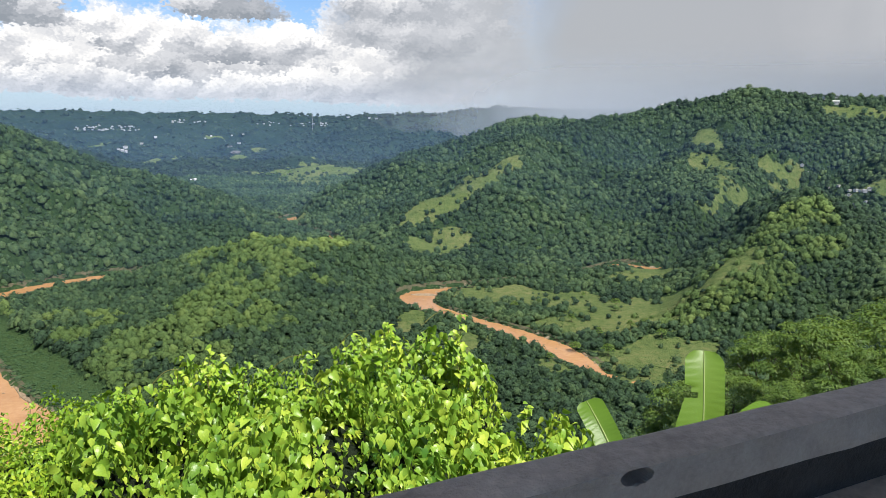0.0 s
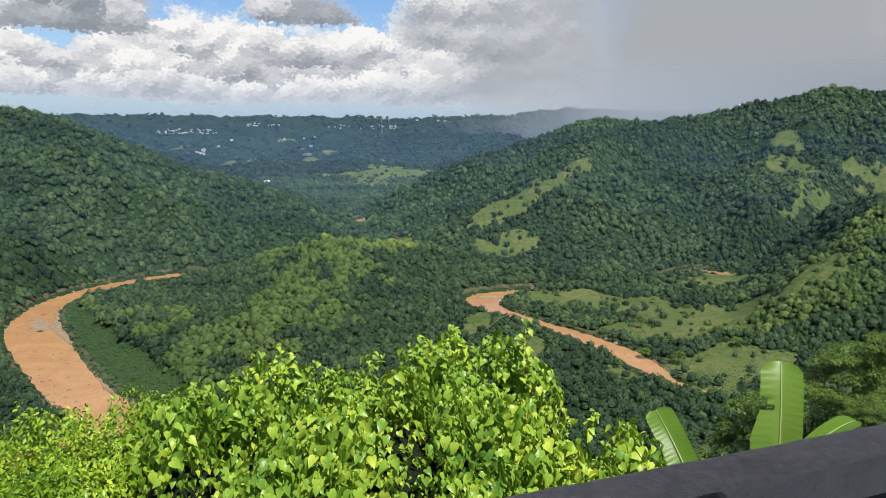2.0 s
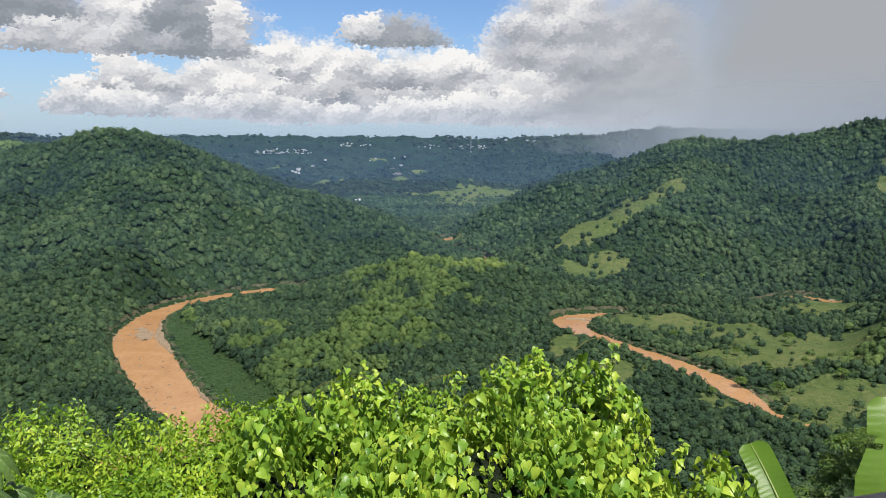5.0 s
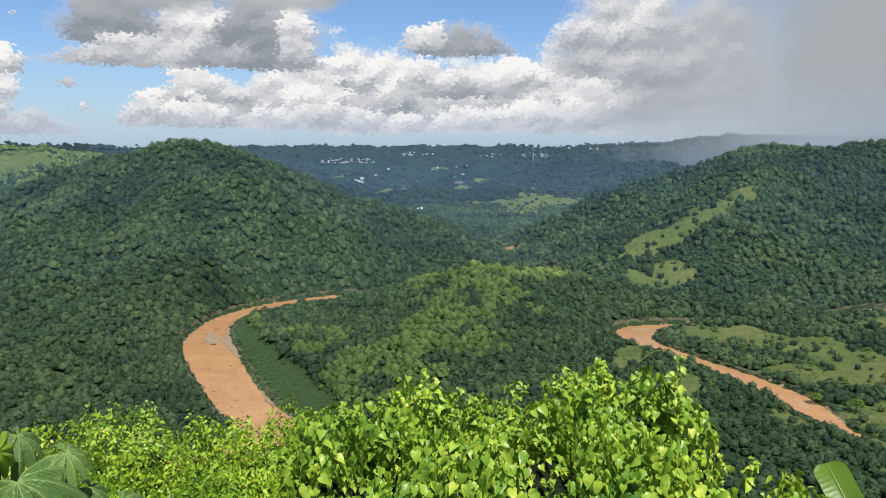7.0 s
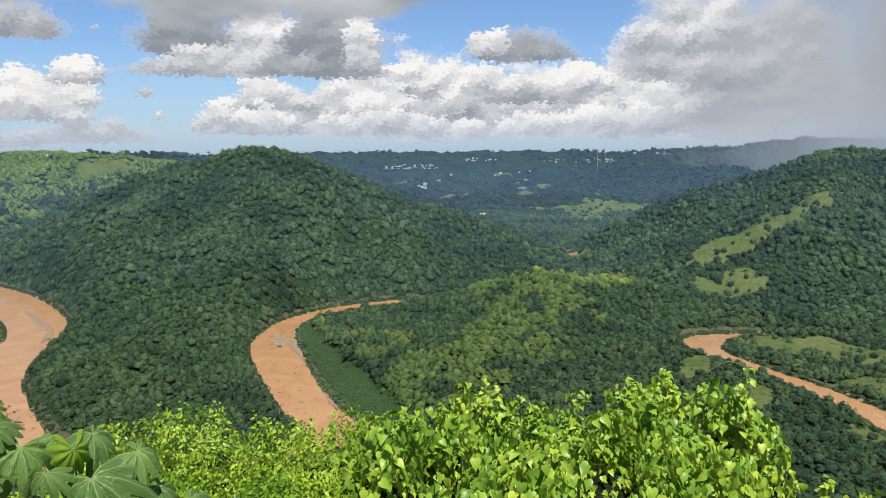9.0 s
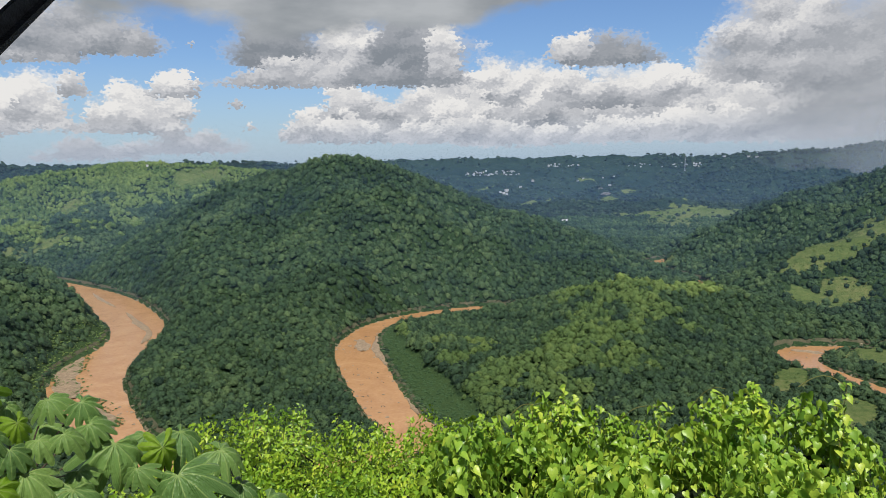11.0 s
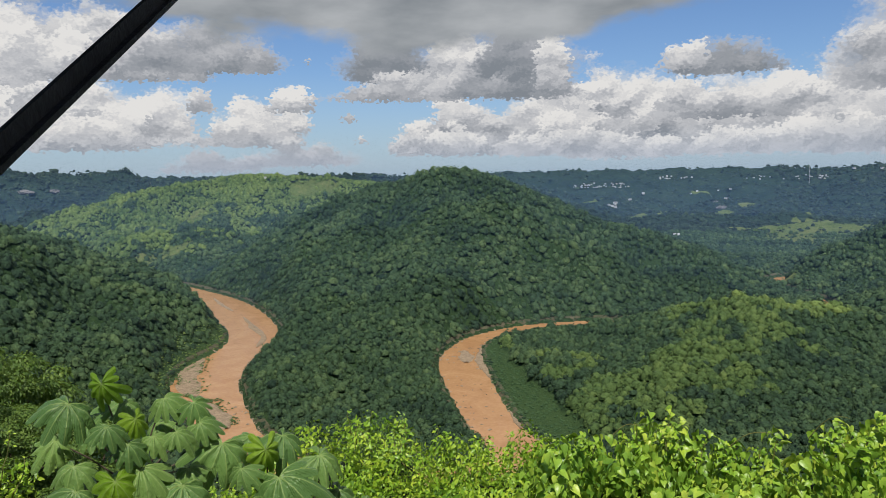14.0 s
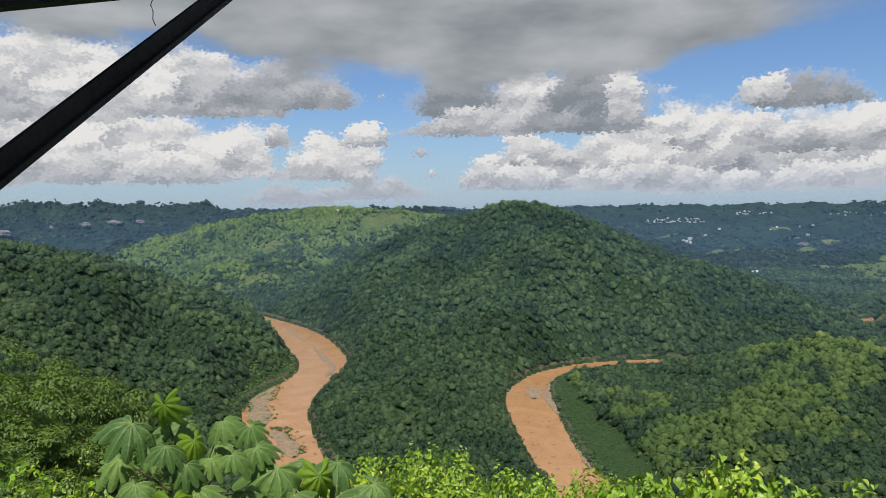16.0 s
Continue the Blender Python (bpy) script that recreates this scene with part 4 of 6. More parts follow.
SKEW = 0.075
bm = bmesh.new()
box(bm, -3.6, 3.6, -2.4, 0.90, FLOOR_Z - 0.25, FLOOR_Z, SKEW)
tagged(part("floor", bm, SILL, None), "bare grey concrete floor of the lookout", "floor", kind="structure")
bm = bmesh.new()
box(bm, -3.6, 3.6, 0.765, 0.830, FLOOR_Z - 1.2, EYE - 0.762, SKEW)
tagged(part("wall_parapet", bm, SILL, None), "low grey parapet wall under the sill", "wall", kind="structure")


def sill_mesh():
    """The weathered sill: a rounded top with a notch, a face, a groove and a lower ledge."""
    prof = [(0.834, -0.65), (0.834, -0.553), (0.829, -0.5455), (0.822, -0.543), (0.80, -0.5425), (0.775, -0.5425), (0.752, -0.543), (0.745, -0.545), *[(0.7415, -0.547 - 0.0018 * q) for q in range(16)], (0.740, -0.585), (0.742, -0.612), (0.815, -0.616), (0.815, -0.716), (0.705, -0.720),
            (0.698, -0.726), (0.696, -0.76), (0.834, -0.76)]
    xs = np.sort(np.concatenate([np.linspace(-3.6, 3.6, 240), np.linspace(0.535, 0.615, 60)]))
    v = []
    for x in xs:
        for i, (y, z) in enumerate(prof):
            wear = 0.0014 * (noise.noise((x * 7, y * 30, z * 30)) + 0.6 * noise.noise((x * 25, y * 60, i)))
            if 8 <= i <= 23:
                q = ((x - 0.575) / 0.030) ** 2 + ((z + 0.560) / 0.012) ** 2
                y = y + 0.050 * smooth(1.1, 0.8, q)
            v.append((x, y + SKEW * x + wear, EYE + z + wear))
    n, k = len(xs), len(prof)
    i, j = np.meshgrid(np.arange(n - 1), np.arange(k), indexing="ij")
    j2 = (j + 1) % k
    f = np.stack([i * k + j, (i + 1) * k + j, (i + 1) * k + j2, i * k + j2], -1).reshape(-1, 4)
    me = fast_mesh("sill", v, f, SILL, False)
    me.materials.append(SILL_FACE_SHADE)
    # front face takes the darker, shaded colour; top and ledge keep SILL
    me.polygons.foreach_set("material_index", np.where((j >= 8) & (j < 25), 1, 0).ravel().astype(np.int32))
    return me


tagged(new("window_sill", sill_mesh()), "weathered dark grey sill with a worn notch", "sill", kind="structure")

# added black strip in the sill's groove, standing for the shade there
bm = bmesh.new()
box(bm, -3.6, 3.6, 0.770, 0.813, EYE - 0.714, EYE - 0.618, SKEW)
tagged(part("groove_shade", bm, STEEL, None), "black strip filling the groove under the sill, for its shade", "rail", kind="structure")
bm = bmesh.new()
v = box(bm, -3.9, 3.9, -2.6, 0.72, EYE + 0.60, EYE + 0.63, -0.06)
for q in v:
    q.co.z += max(0.0, 1.5 - q.co.y) * 0.22
tagged(part("roof", bm, STEEL, None), "black sheet roof over the lookout", "roof", kind="structure")
bm = bmesh.new()
v = box(bm, -3.9, -0.45, 0.722, 1.50, EYE + 0.60, EYE + 0.63, -0.06)
for q in v:
    q.co.z += max(0.0, 1.5 - q.co.y) * 0.22 + max(0.0, -1.1 - q.co.x) * 0.06 - max(0.0, q.co.x + 1.1) * 0.03
awning = tagged(part("awning", bm, STEEL, None), "black sheet awning reaching out from the roof", "awning")
bm = bmesh.new()
for q in box(bm, -3.9, -0.45, 1.46, 1.50, EYE + 0.547, EYE + 0.597, -0.06):
    q.co.z += max(0.0, -1.1 - q.co.x) * 0.06 - max(0.0, q.co.x + 1.1) * 0.03
part("edge_strip", bm, STEEL, awning)


for x, y in ((-3.4, -2.1), (3.4, -2.1), (-3.4, 0.55), (3.4, 0.55)):
    bm = bmesh.new()
    top_z = EYE + 0.598 + (1.5 - y + 0.06 * x) * 0.22
    box(bm, -0.04, 0.04, -0.04, 0.04, 0.0, top_z - FLOOR_Z - 0.004)
    post = tagged(part("roof_post", bm, STEEL, None), "black steel post carrying the lookout roof", "post", group="posts under the roof")
    post.location = (x, y, FLOOR_Z)


def bar(a, b, w, h, up=(0, 0, 1)):
    """A straight angle bar from a to b: two flanges."""
    a, b = Vector(a), Vector(b)
    t = (b - a).normalized()
    s = t.cross(Vector(up)).normalized()
    n = s.cross(t)
    bm = bmesh.new()
    sec = [(-w / 2, -h / 2), (w / 2, -h / 2), (w / 2, -h / 2 + 0.007), (-w / 2 + 0.007, -h / 2 + 0.007), (-w / 2 + 0.007, h / 2), (-w / 2, h / 2)]
    rings = [[bm.verts.new(p + s * u + n * q) for u, q in sec] for p in (a, b)]
    for i in range(6):
        bm.faces.new((rings[0][i], rings[0][(i + 1) % 6], rings[1][(i + 1) % 6], rings[1][i]))
    bm.faces.new(rings[0][::-1])
    bm.faces.new(rings[1])
    return bm


P0, DIRB = Vector((-0.596, 1.262, 0.494)), Vector((-0.096, 0.826, 0.56))
brace = thing("roof_brace", "black steel angle brace rising from the wall to the roof edge", "brace", P0 + DIRB * -1.0 + Vector((0, 0, EYE)))
base_b = Vector(brace.location)
lo, hi = P0 + DIRB * -1.3 + Vector((0, 0, EYE)), P0 + DIRB * 0.27 + Vector((0, 0, EYE))
part("bar", bar(lo - base_b + Vector((0.010, -0.010, 0.011)), hi - base_b + Vector((0.010, -0.010, 0.011)), 0.017, 0.027), STEEL, brace)
for k in (0.44, 0.62, 0.94):
    bm = bmesh.new()
    bmesh.ops.create_cone(bm, cap_ends=True, segments=8, radius1=0.005, radius2=0.005, depth=0.008, matrix=Matrix.Translation(lo.lerp(hi, k) - base_b + Vector((0.004, -0.012, -0.004))))
    part("bolt", bm, STEEL, brace)


def tube(points, r0, r1, sides=6):
    """A tapering tube along points."""
    bm = bmesh.new()
    rings = []
    pts = [Vector(p) for p in points]
    for i, p in enumerate(pts):
        t = (pts[min(i + 1, len(pts) - 1)] - pts[max(i - 1, 0)]).normalized()
        s = t.orthogonal().normalized()
        n = t.cross(s)
        r = r0 + (r1 - r0) * i / (len(pts) - 1)
        rings.append([bm.verts.new(p + (s * math.cos(a) + n * math.sin(a)) * r) for a in [6.2832 * k / sides for k in range(sides)]])
    for a, b in zip(rings[:-1], rings[1:]):
        for k in range(sides):
            bm.faces.new((a[k], a[(k + 1) % sides], b[(k + 1) % sides], b[k]))
    bm.faces.new(rings[0][::-1])
    bm.faces.new(rings[-1])
    return bm


w0 = Vector((-1.157, 1.55, EYE + 0.553))
wire = [w0 + Vector(q) for q in ((0, 0, 0), (0.004, -0.012, -0.018), (0.022, -0.03, -0.026), (0.036, -0.04, -0.044), (0.040, -0.046, -0.066), (0.051, -0.05, -0.082))]
tagged(part("loose_wire", tube(wire, 0.0014, 0.0012, 5), STEEL, None), "thin black wire hanging from the roof edge", "wire")

# ---- plants close to the lookout ----


def heart_leaf():
    """A heart-shaped leaf, folded along its midrib, its tip drooping; petiole at the origin, tip at +y."""
    rim = [(0.16, -0.15), (0.36, -0.10), (0.49, 0.12), (0.42, 0.42), (0.22, 0.75)]
    rib = [(0.0, 0.0), (0.0, 0.3), (0.0, 0.65), (0.0, 1.06)]
    fold = lambda x, y: (x, y, 0.42 * abs(x) - 0.30 * max(0, y) ** 2)
    v = [fold(*p) for p in rib] + [fold(*p) for p in rim] + [fold(-x, y) for x, y in rim]
    half = [(0, 4, 5), (0, 5, 6), (0, 6, 1), (1, 6, 7), (1, 7, 2), (2, 7, 8), (2, 8, 3)]
    f = half + [tuple((a if a < 4 else a + 5) for a in t)[::-1] for t in half]
    return np.array(v), np.array(f)


def blade_leaf():
    """A small pointed leaf."""
    v = np.array([(0, 0, 0), (0.25, 0.42, 0.06), (0, 1.0, -0.12), (-0.25, 0.42, 0.06), (0, 0.45, -0.03)])
    f = np.array([(0, 1, 4), (4, 1, 2), (4, 2, 3), (0, 4, 3)])
    return v, f


# lumps of the vine thicket and the hedge: bearing, elevation of the top, distance, radius
VINE_LUMPS = [(17.6, -17.0, 12.0, 1.9), (13.2, -18.6, 11.7, 1.5), (21.2, -17.9, 11.8, 1.2), (9.5, -20.2, 11.4, 1.9), (11.5, -20.5, 9.6, 1.6), (18.0, -21.5, 9.4, 2.0), (3.2, -19.2, 11.2, 1.0), (0.0, -19.9, 11.4, 1.3),
              (-3.0, -20.6, 11.2, 1.2), (3.0, -22.2, 9.6, 2.0), (-4.0, -23.0, 9.2, 1.8), (5.5, -25.5, 8.0, 2.0), (14.0, -25.5, 8.0, 2.0), (23.0, -24.0, 9.2, 1.6), (28.5, -23.1, 11.2, 1.3), (31.4, -23.6, 11.2, 1.0), (34.0, -24.8, 11.0, 0.8), (27.0, -26.0, 9.2, 1.5)]
HEDGE_LUMPS = [(-9.0, -20.7, 12.6, 1.6), (-12.5, -20.8, 13.0, 1.6), (-16.4, -19.7, 13.4, 1.5), (-19.8, -18.8, 13.6, 1.5), (-23.2, -18.9, 13.4, 1.3), (-26.4, -20.3, 13.0, 1.2), (-6.0, -20.9, 12.2, 1.6), (-10, -24.0, 10.2, 1.8), (-15.0, -23.4, 10.4, 1.8), (-20.5, -23.0, 10.4, 1.8), (-26.0, -23.5, 10.6, 1.8), (-31.0, -22.6, 11.5, 1.3), (-36, -22.8, 11.0, 1.4)]


def mound(lumps, X, Y, depth):
    """Top of a thicket of lumps."""
    acc = np.zeros(X.shape)
    for az_, el_, r_, rad in lumps:
        p = seen_at(az_, el_, r_)
        d2 = ((X - p.x) ** 2 + (Y - p.y) ** 2) / rad**2
        acc = acc + np.exp(np.clip((p.z - EYE - 0.12 - 0.75 * rad * d2) / 0.16, -80, 60))
    h = EYE + 0.16 * np.log(acc + 1e-30)
    h = h + (fbm(X * 1.3, Y * 1.3, 3) - 0.5) * 1.05 + (fbm(X * 3.6, Y * 3.6, 2) - 0.5) * 0.6
    return np.maximum(h, land(X, Y) + depth)


def thicket(name, label, lumps, a0, a1, r0, r1, count, leaf, size, mat, rng, droop, split):
    top = thing(name, label, "shrub", seen_at((a0 + a1) / 2, -27, (r0 + r1) / 2))
    top.location.z = float(land(np.array([top.location.x]), np.array([top.location.y]))[0])
    o = np.array(top.location)
    # dark woody core whose near-black colour also carries the shade between leaves
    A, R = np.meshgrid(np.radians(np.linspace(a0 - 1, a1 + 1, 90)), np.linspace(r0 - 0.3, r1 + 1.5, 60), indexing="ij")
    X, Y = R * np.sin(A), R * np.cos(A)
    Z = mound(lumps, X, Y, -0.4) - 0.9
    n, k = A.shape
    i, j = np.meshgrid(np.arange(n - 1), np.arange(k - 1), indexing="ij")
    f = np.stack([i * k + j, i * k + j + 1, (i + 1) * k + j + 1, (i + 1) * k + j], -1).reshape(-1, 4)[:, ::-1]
    part("tangle", fast_mesh("tangle", np.stack([X, Y, Z], -1).reshape(-1, 3) - o, f, GAP_SHADE, False), GAP_SHADE, top, "dark core sheet under the leaves, gap shade in its colour")
    a, r = np.radians(rng.uniform(a0, a1, count)), np.sqrt(rng.uniform(r0**2, (r1 + 0.8) ** 2, count))
    x, y = r * np.sin(a), r * np.cos(a)
    z = mound(lumps, x, y, 0.0)
    e = 0.06
    gx, gy = (mound(lumps, x + e, y, 0.0) - z) / e, (mound(lumps, x, y + e, 0.0) - z) / e
    g2 = np.clip(np.hypot(gx, gy), 1e-6, None)
    lim = np.minimum(g2, 2.2) / g2
    gx, gy = gx * lim, gy * lim
    nrm = np.stack([-gx, -gy - 0.25, np.full(count, 0.72)], 1)
    nrm /= np.linalg.norm(nrm, axis=1)[:, None]
    nrm = nrm + rng.normal(0, 0.36, (count, 3))
    tip = np.stack([rng.normal(0, 0.5, count) - gx * 0.3, -0.7 + rng.normal(0, 0.5, count), np.full(count, -droop)], 1)
    s = size * (0.4 + 0.85 * rng.random(count) ** 0.8)
    sink = rng.random(count) ** 1.3 * 0.9
    hole = smooth(0.47, 0.36, fbm(x * 1.5 + 3, y * 1.5, 3))
    sink, s = sink + hole * 0.75, s * (1 - 0.35 * hole)
    pl = np.stack([x, y, z - sink + 0.05], 1)
    rot = frames_for(nrm, tip)
    vs, fs = leaf
    order = np.argsort(sink + rng.random(count) * 0.05 + np.abs(r - split) * 0.02)
    lone, rest = order[:300], order[300:]
    v, f = scatter(vs, fs, pl[rest] - o, np.stack([s[rest]] * 3, 1), rot[rest])
    tagged(part("foliage", fast_mesh("foliage", v, f, mat, True), mat, top), "", "", kind="stuff")
    me = fast_mesh("leaf", vs, fs, mat, True)
    for q in lone:
        ob = new("leaf", me)
        ob.parent = top
        m = Matrix(rot[q].tolist()).to_4x4()
        m.translation = Vector((pl[q] - o).tolist())
        ob.matrix_local = m @ Matrix.Diagonal((s[q], s[q], s[q], 1))
    return top


# near-black green of the thicket cores, with leaf-gap shade in the colour
GAP_SHADE = leafy("tangle", (0.008, 0.016, 0.005), (0.014, 0.026, 0.008), (0.026, 0.040, 0.012), 9.0, 0.8)
LRNG = np.random.default_rng(3)
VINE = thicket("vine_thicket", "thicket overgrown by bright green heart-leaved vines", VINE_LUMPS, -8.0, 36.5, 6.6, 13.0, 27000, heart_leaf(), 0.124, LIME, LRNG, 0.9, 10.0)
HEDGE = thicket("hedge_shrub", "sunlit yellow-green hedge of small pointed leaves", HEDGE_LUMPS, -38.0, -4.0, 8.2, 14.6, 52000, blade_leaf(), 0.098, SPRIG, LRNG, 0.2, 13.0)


def sprig(owner, az_, el_, r_, reach, lean, seed, leaf, size, mat):
    """A shoot that climbs out of a thicket, with leaves set along it."""
    rnd = random.Random(seed)
    o = Vector(owner.matrix_basis.translation)
    tipp = seen_at(az_, el_, r_)
    pts = []
    for k in range(9):
        t = k / 8
        pts.append(tipp + Vector((-lean * (1 - t) ** 1.5 + rnd.uniform(-0.02, 0.02), rnd.uniform(-0.03, 0.03), -reach * (1 - t))) - o)
    shoot = part("shoot", tube(pts, 0.012, 0.004, 5), STEM, owner)
    vs, fs = leaf
    pl, nr, tp, sc = [], [], [], []
    for k in range(1, 9):
        for _ in range(3):
            pl.append(np.array(pts[k]) + np.array([rnd.uniform(-0.05, 0.05) for _ in range(3)]))
            nr.append([rnd.uniform(-0.7, 0.7), rnd.uniform(-1, 0.2), 0.8])
            tp.append([rnd.uniform(-1, 1), rnd.uniform(-1, 0.6), rnd.uniform(-0.8, 0.3)])
            sc.append(size * rnd.uniform(0.35, 0.9) * (1.1 - 0.06 * k))
    v, f = scatter(vs, fs, np.array(pl), np.stack([sc] * 3, 1), frames_for(np.array(nr), np.array(tp)))
    part("shoot_leaves", fast_mesh("shoot_leaves", v, f, mat, True), mat, shoot)


for i, q in enumerate([(23.5, -15.7, 12.0, 1.3, 0.05), (23.0, -17.0, 11.9, 0.9, -0.1), (3.4, -17.5, 11.1, 0.7, 0.1), (4.2, -18.3, 11.0, 0.6, -0.2), (11.0, -18.9, 11.3, 0.6, 0.2), (14.9, -17.1, 11.8, 0.5, 0.1), (17.4, -16.3, 12.0, 0.5, 0.0), (-3.3, -19.9, 11.2, 0.5, 0.1), (7.0, -19.4, 11.3, 0.5, -0.2), (20.2, -17.1, 11.8, 0.4, 0.1), (29.0, -22.4, 11.2, 0.4, 0.1)]):
    sprig(VINE, *q, i, heart_leaf(), 0.2, LIME)
for i, q in enumerate([(-25.4, -19.0, 13.2, 0.6, 0.1), (-22.3, -18.0, 13.4, 0.6, -0.1), (-20.4, -18.1, 13.5, 0.5, 0.1), (-17.9, -18.5, 13.5, 0.6, 0.0), (-15.0, -19.4, 13.2, 0.5, 0.1), (-12.0, -20.2, 13.0, 0.5, 0.1), (-9.2, -20.0, 12.6, 0.5, 0.0), (-28.5, -20.4, 13.0, 0.7, 0.2)]):
    sprig(HEDGE, *q, 40 + i, blade_leaf(), 0.2, SPRIG)
LIMESHRUB = thicket("lime_shrub", "feathery yellow-green shrub below the lookout", [(-50.8, -18.0, 9.0, 0.9), (-48.2, -18.8, 8.8, 0.8), (-53.5, -18.4, 9.0, 0.9), (-51, -22.0, 7.8, 1.2), (-47, -22.0, 8.0, 1.0)], -56, -44.5, 6.8, 9.6, 5000, blade_leaf(), 0.09, SPRIG, LRNG, 0.1, 8.8)
for i, q in enumerate([(-46.2, -16.6, 8.8, 1.0, 0.35), (-48.0, -17.2, 8.8, 0.7, 0.2), (-50.4, -17.0, 9.0, 0.7, -0.1), (-47.0, -17.9, 8.7, 0.6, 0.3), (-52.4, -17.2, 9.0, 0.7, 0.1), (-45.4, -18.4, 8.6, 0.6, 0.3), (-49.2, -18.0, 8.6, 0.5, 0.2)]):
    sprig(LIMESHRUB, *q, 300 + i, blade_leaf(), 0.11, SPRIG)
rs = random.Random(60)
for i in range(26):
    a = rs.uniform(-4, 33)
    e = np.interp(a, [-6, 0, 3.2, 9, 13, 17.5, 22, 26, 29, 34], [-21.4, -19.8, -19.0, -20.0, -18.3, -16.9, -18.0, -22.4, -22.9, -24.4])
    sprig(VINE, a, e + rs.uniform(-0.6, 0.7), rs.uniform(10.6, 11.8), rs.uniform(0.3, 0.6), rs.uniform(-0.2, 0.2), 100 + i, heart_leaf(), 0.14, SPRIG)
for i in range(30):
    a = rs.uniform(-35, -5)
    e = np.interp(a, [-36, -31, -26.4, -21.5, -16.4, -12.5, -9, -5], [-22.4, -22.0, -19.9, -18.5, -19.3, -20.5, -20.4, -21.4])
    sprig(HEDGE, a, e + rs.uniform(-1.6, 0.5), rs.uniform(11.6, 13.4), rs.uniform(0.3, 0.6), rs.uniform(-0.2, 0.2), 200 + i, blade_leaf(), 0.17, SPRIG)
# long bare runners arching out of the vines
for a, b, rise in (((13.0, -18.6, 11.3), (15.6, -16.9, 11.0), 0.25), ((7.5, -20.0, 11.2), (10.6, -18.6, 11.0), 0.2), ((20.5, -16.2, 11.9), (23.6, -15.9, 12.0), 0.3), ((-1.0, -19.8, 11.2), (1.0, -18.9, 11.1), 0.15)):
    pa, pb = seen_at(*a), seen_at(*b)
    o = Vector(VINE.matrix_basis.translation)
    part("runner", tube([pa.lerp(pb, k / 8) + Vector((0, 0, rise * math.sin(k / 8 * 3.1) * 0.6)) - o for k in range(9)], 0.009, 0.005, 5), STEM, VINE, "pale leafless runner")


def palmate_leaf(seed, mat, lobes=9):
    """A large lobed leaf, pleated and drooping at its edge; stalk at the origin."""
    rnd = random.Random(seed)
    spread = radians(300)
    nseg, nr = lobes * 6, 7
    v, f = [(0, 0, 0)], []
    lens = [rnd.uniform(0.72, 1.14) * (1.0 - 0.25 * abs(2 * (i + 0.5) / lobes - 1) ** 2) for i in range(lobes)]
    for i in range(nseg + 1):
        u = i / nseg * lobes
        L = min(int(u), lobes - 1)
        w = u - L
        lobe = 0.58 + 0.42 * max(0.0, math.sin(math.pi * w)) ** 0.75
        a = (i / nseg - 0.5) * spread + math.pi / 2
        for k in range(1, nr + 1):
            t = k / nr
            out = smooth(0.45, 1.0, t)
            rr = lens[L] * t * (0.6 * (1 - out) + lobe * out + 0.25 * (1 - t))
            pleat = 0.065 * math.cos(2 * math.pi * w) * t
            droop = -0.80 * rr**2.0 - pleat + 0.16 * rr * noise.noise((rr * 3, a * 1.6, seed)) + 0.05 * noise.noise((rr * 9, a * 5, seed))
            v.append((rr * math.cos(a) * (1 - 0.20 * rr), rr * math.sin(a) * (1 - 0.20 * rr), droop))
    for i in range(nseg):
        b, c = 1 + i * nr, 1 + (i + 1) * nr
        f.append((0, b, c, c))
        for k in range(nr - 1):
            f.append((b + k, b + k + 1, c + k + 1, c + k))
    bm = bmesh.new()
    bv = [bm.verts.new(p) for p in v]
    for q in f:
        bm.faces.new([bv[i] for i in dict.fromkeys(q)])
    me = bpy.data.meshes.new("leaf_blade")
    for q in bm.faces:
        q.smooth = True
    bm.to_mesh(me)
    bm.free()
    me.materials.append(mat)
    return me


PALM_MESHES = [palmate_leaf(s, PALM) for s in range(5)]
YOUNG_MESHES = [palmate_leaf(s + 9, YOUNG) for s in range(2)]
CECROPIA = thing("cecropia_tree", "young cecropia tree with broad drooping lobed leaves", "tree", seen_at(-38.5, -30, 5.0))
CECROPIA.location.z = float(land(np.array([CECROPIA.location.x]), np.array([CECROPIA.location.y]))[0])
oc = Vector(CECROPIA.location)
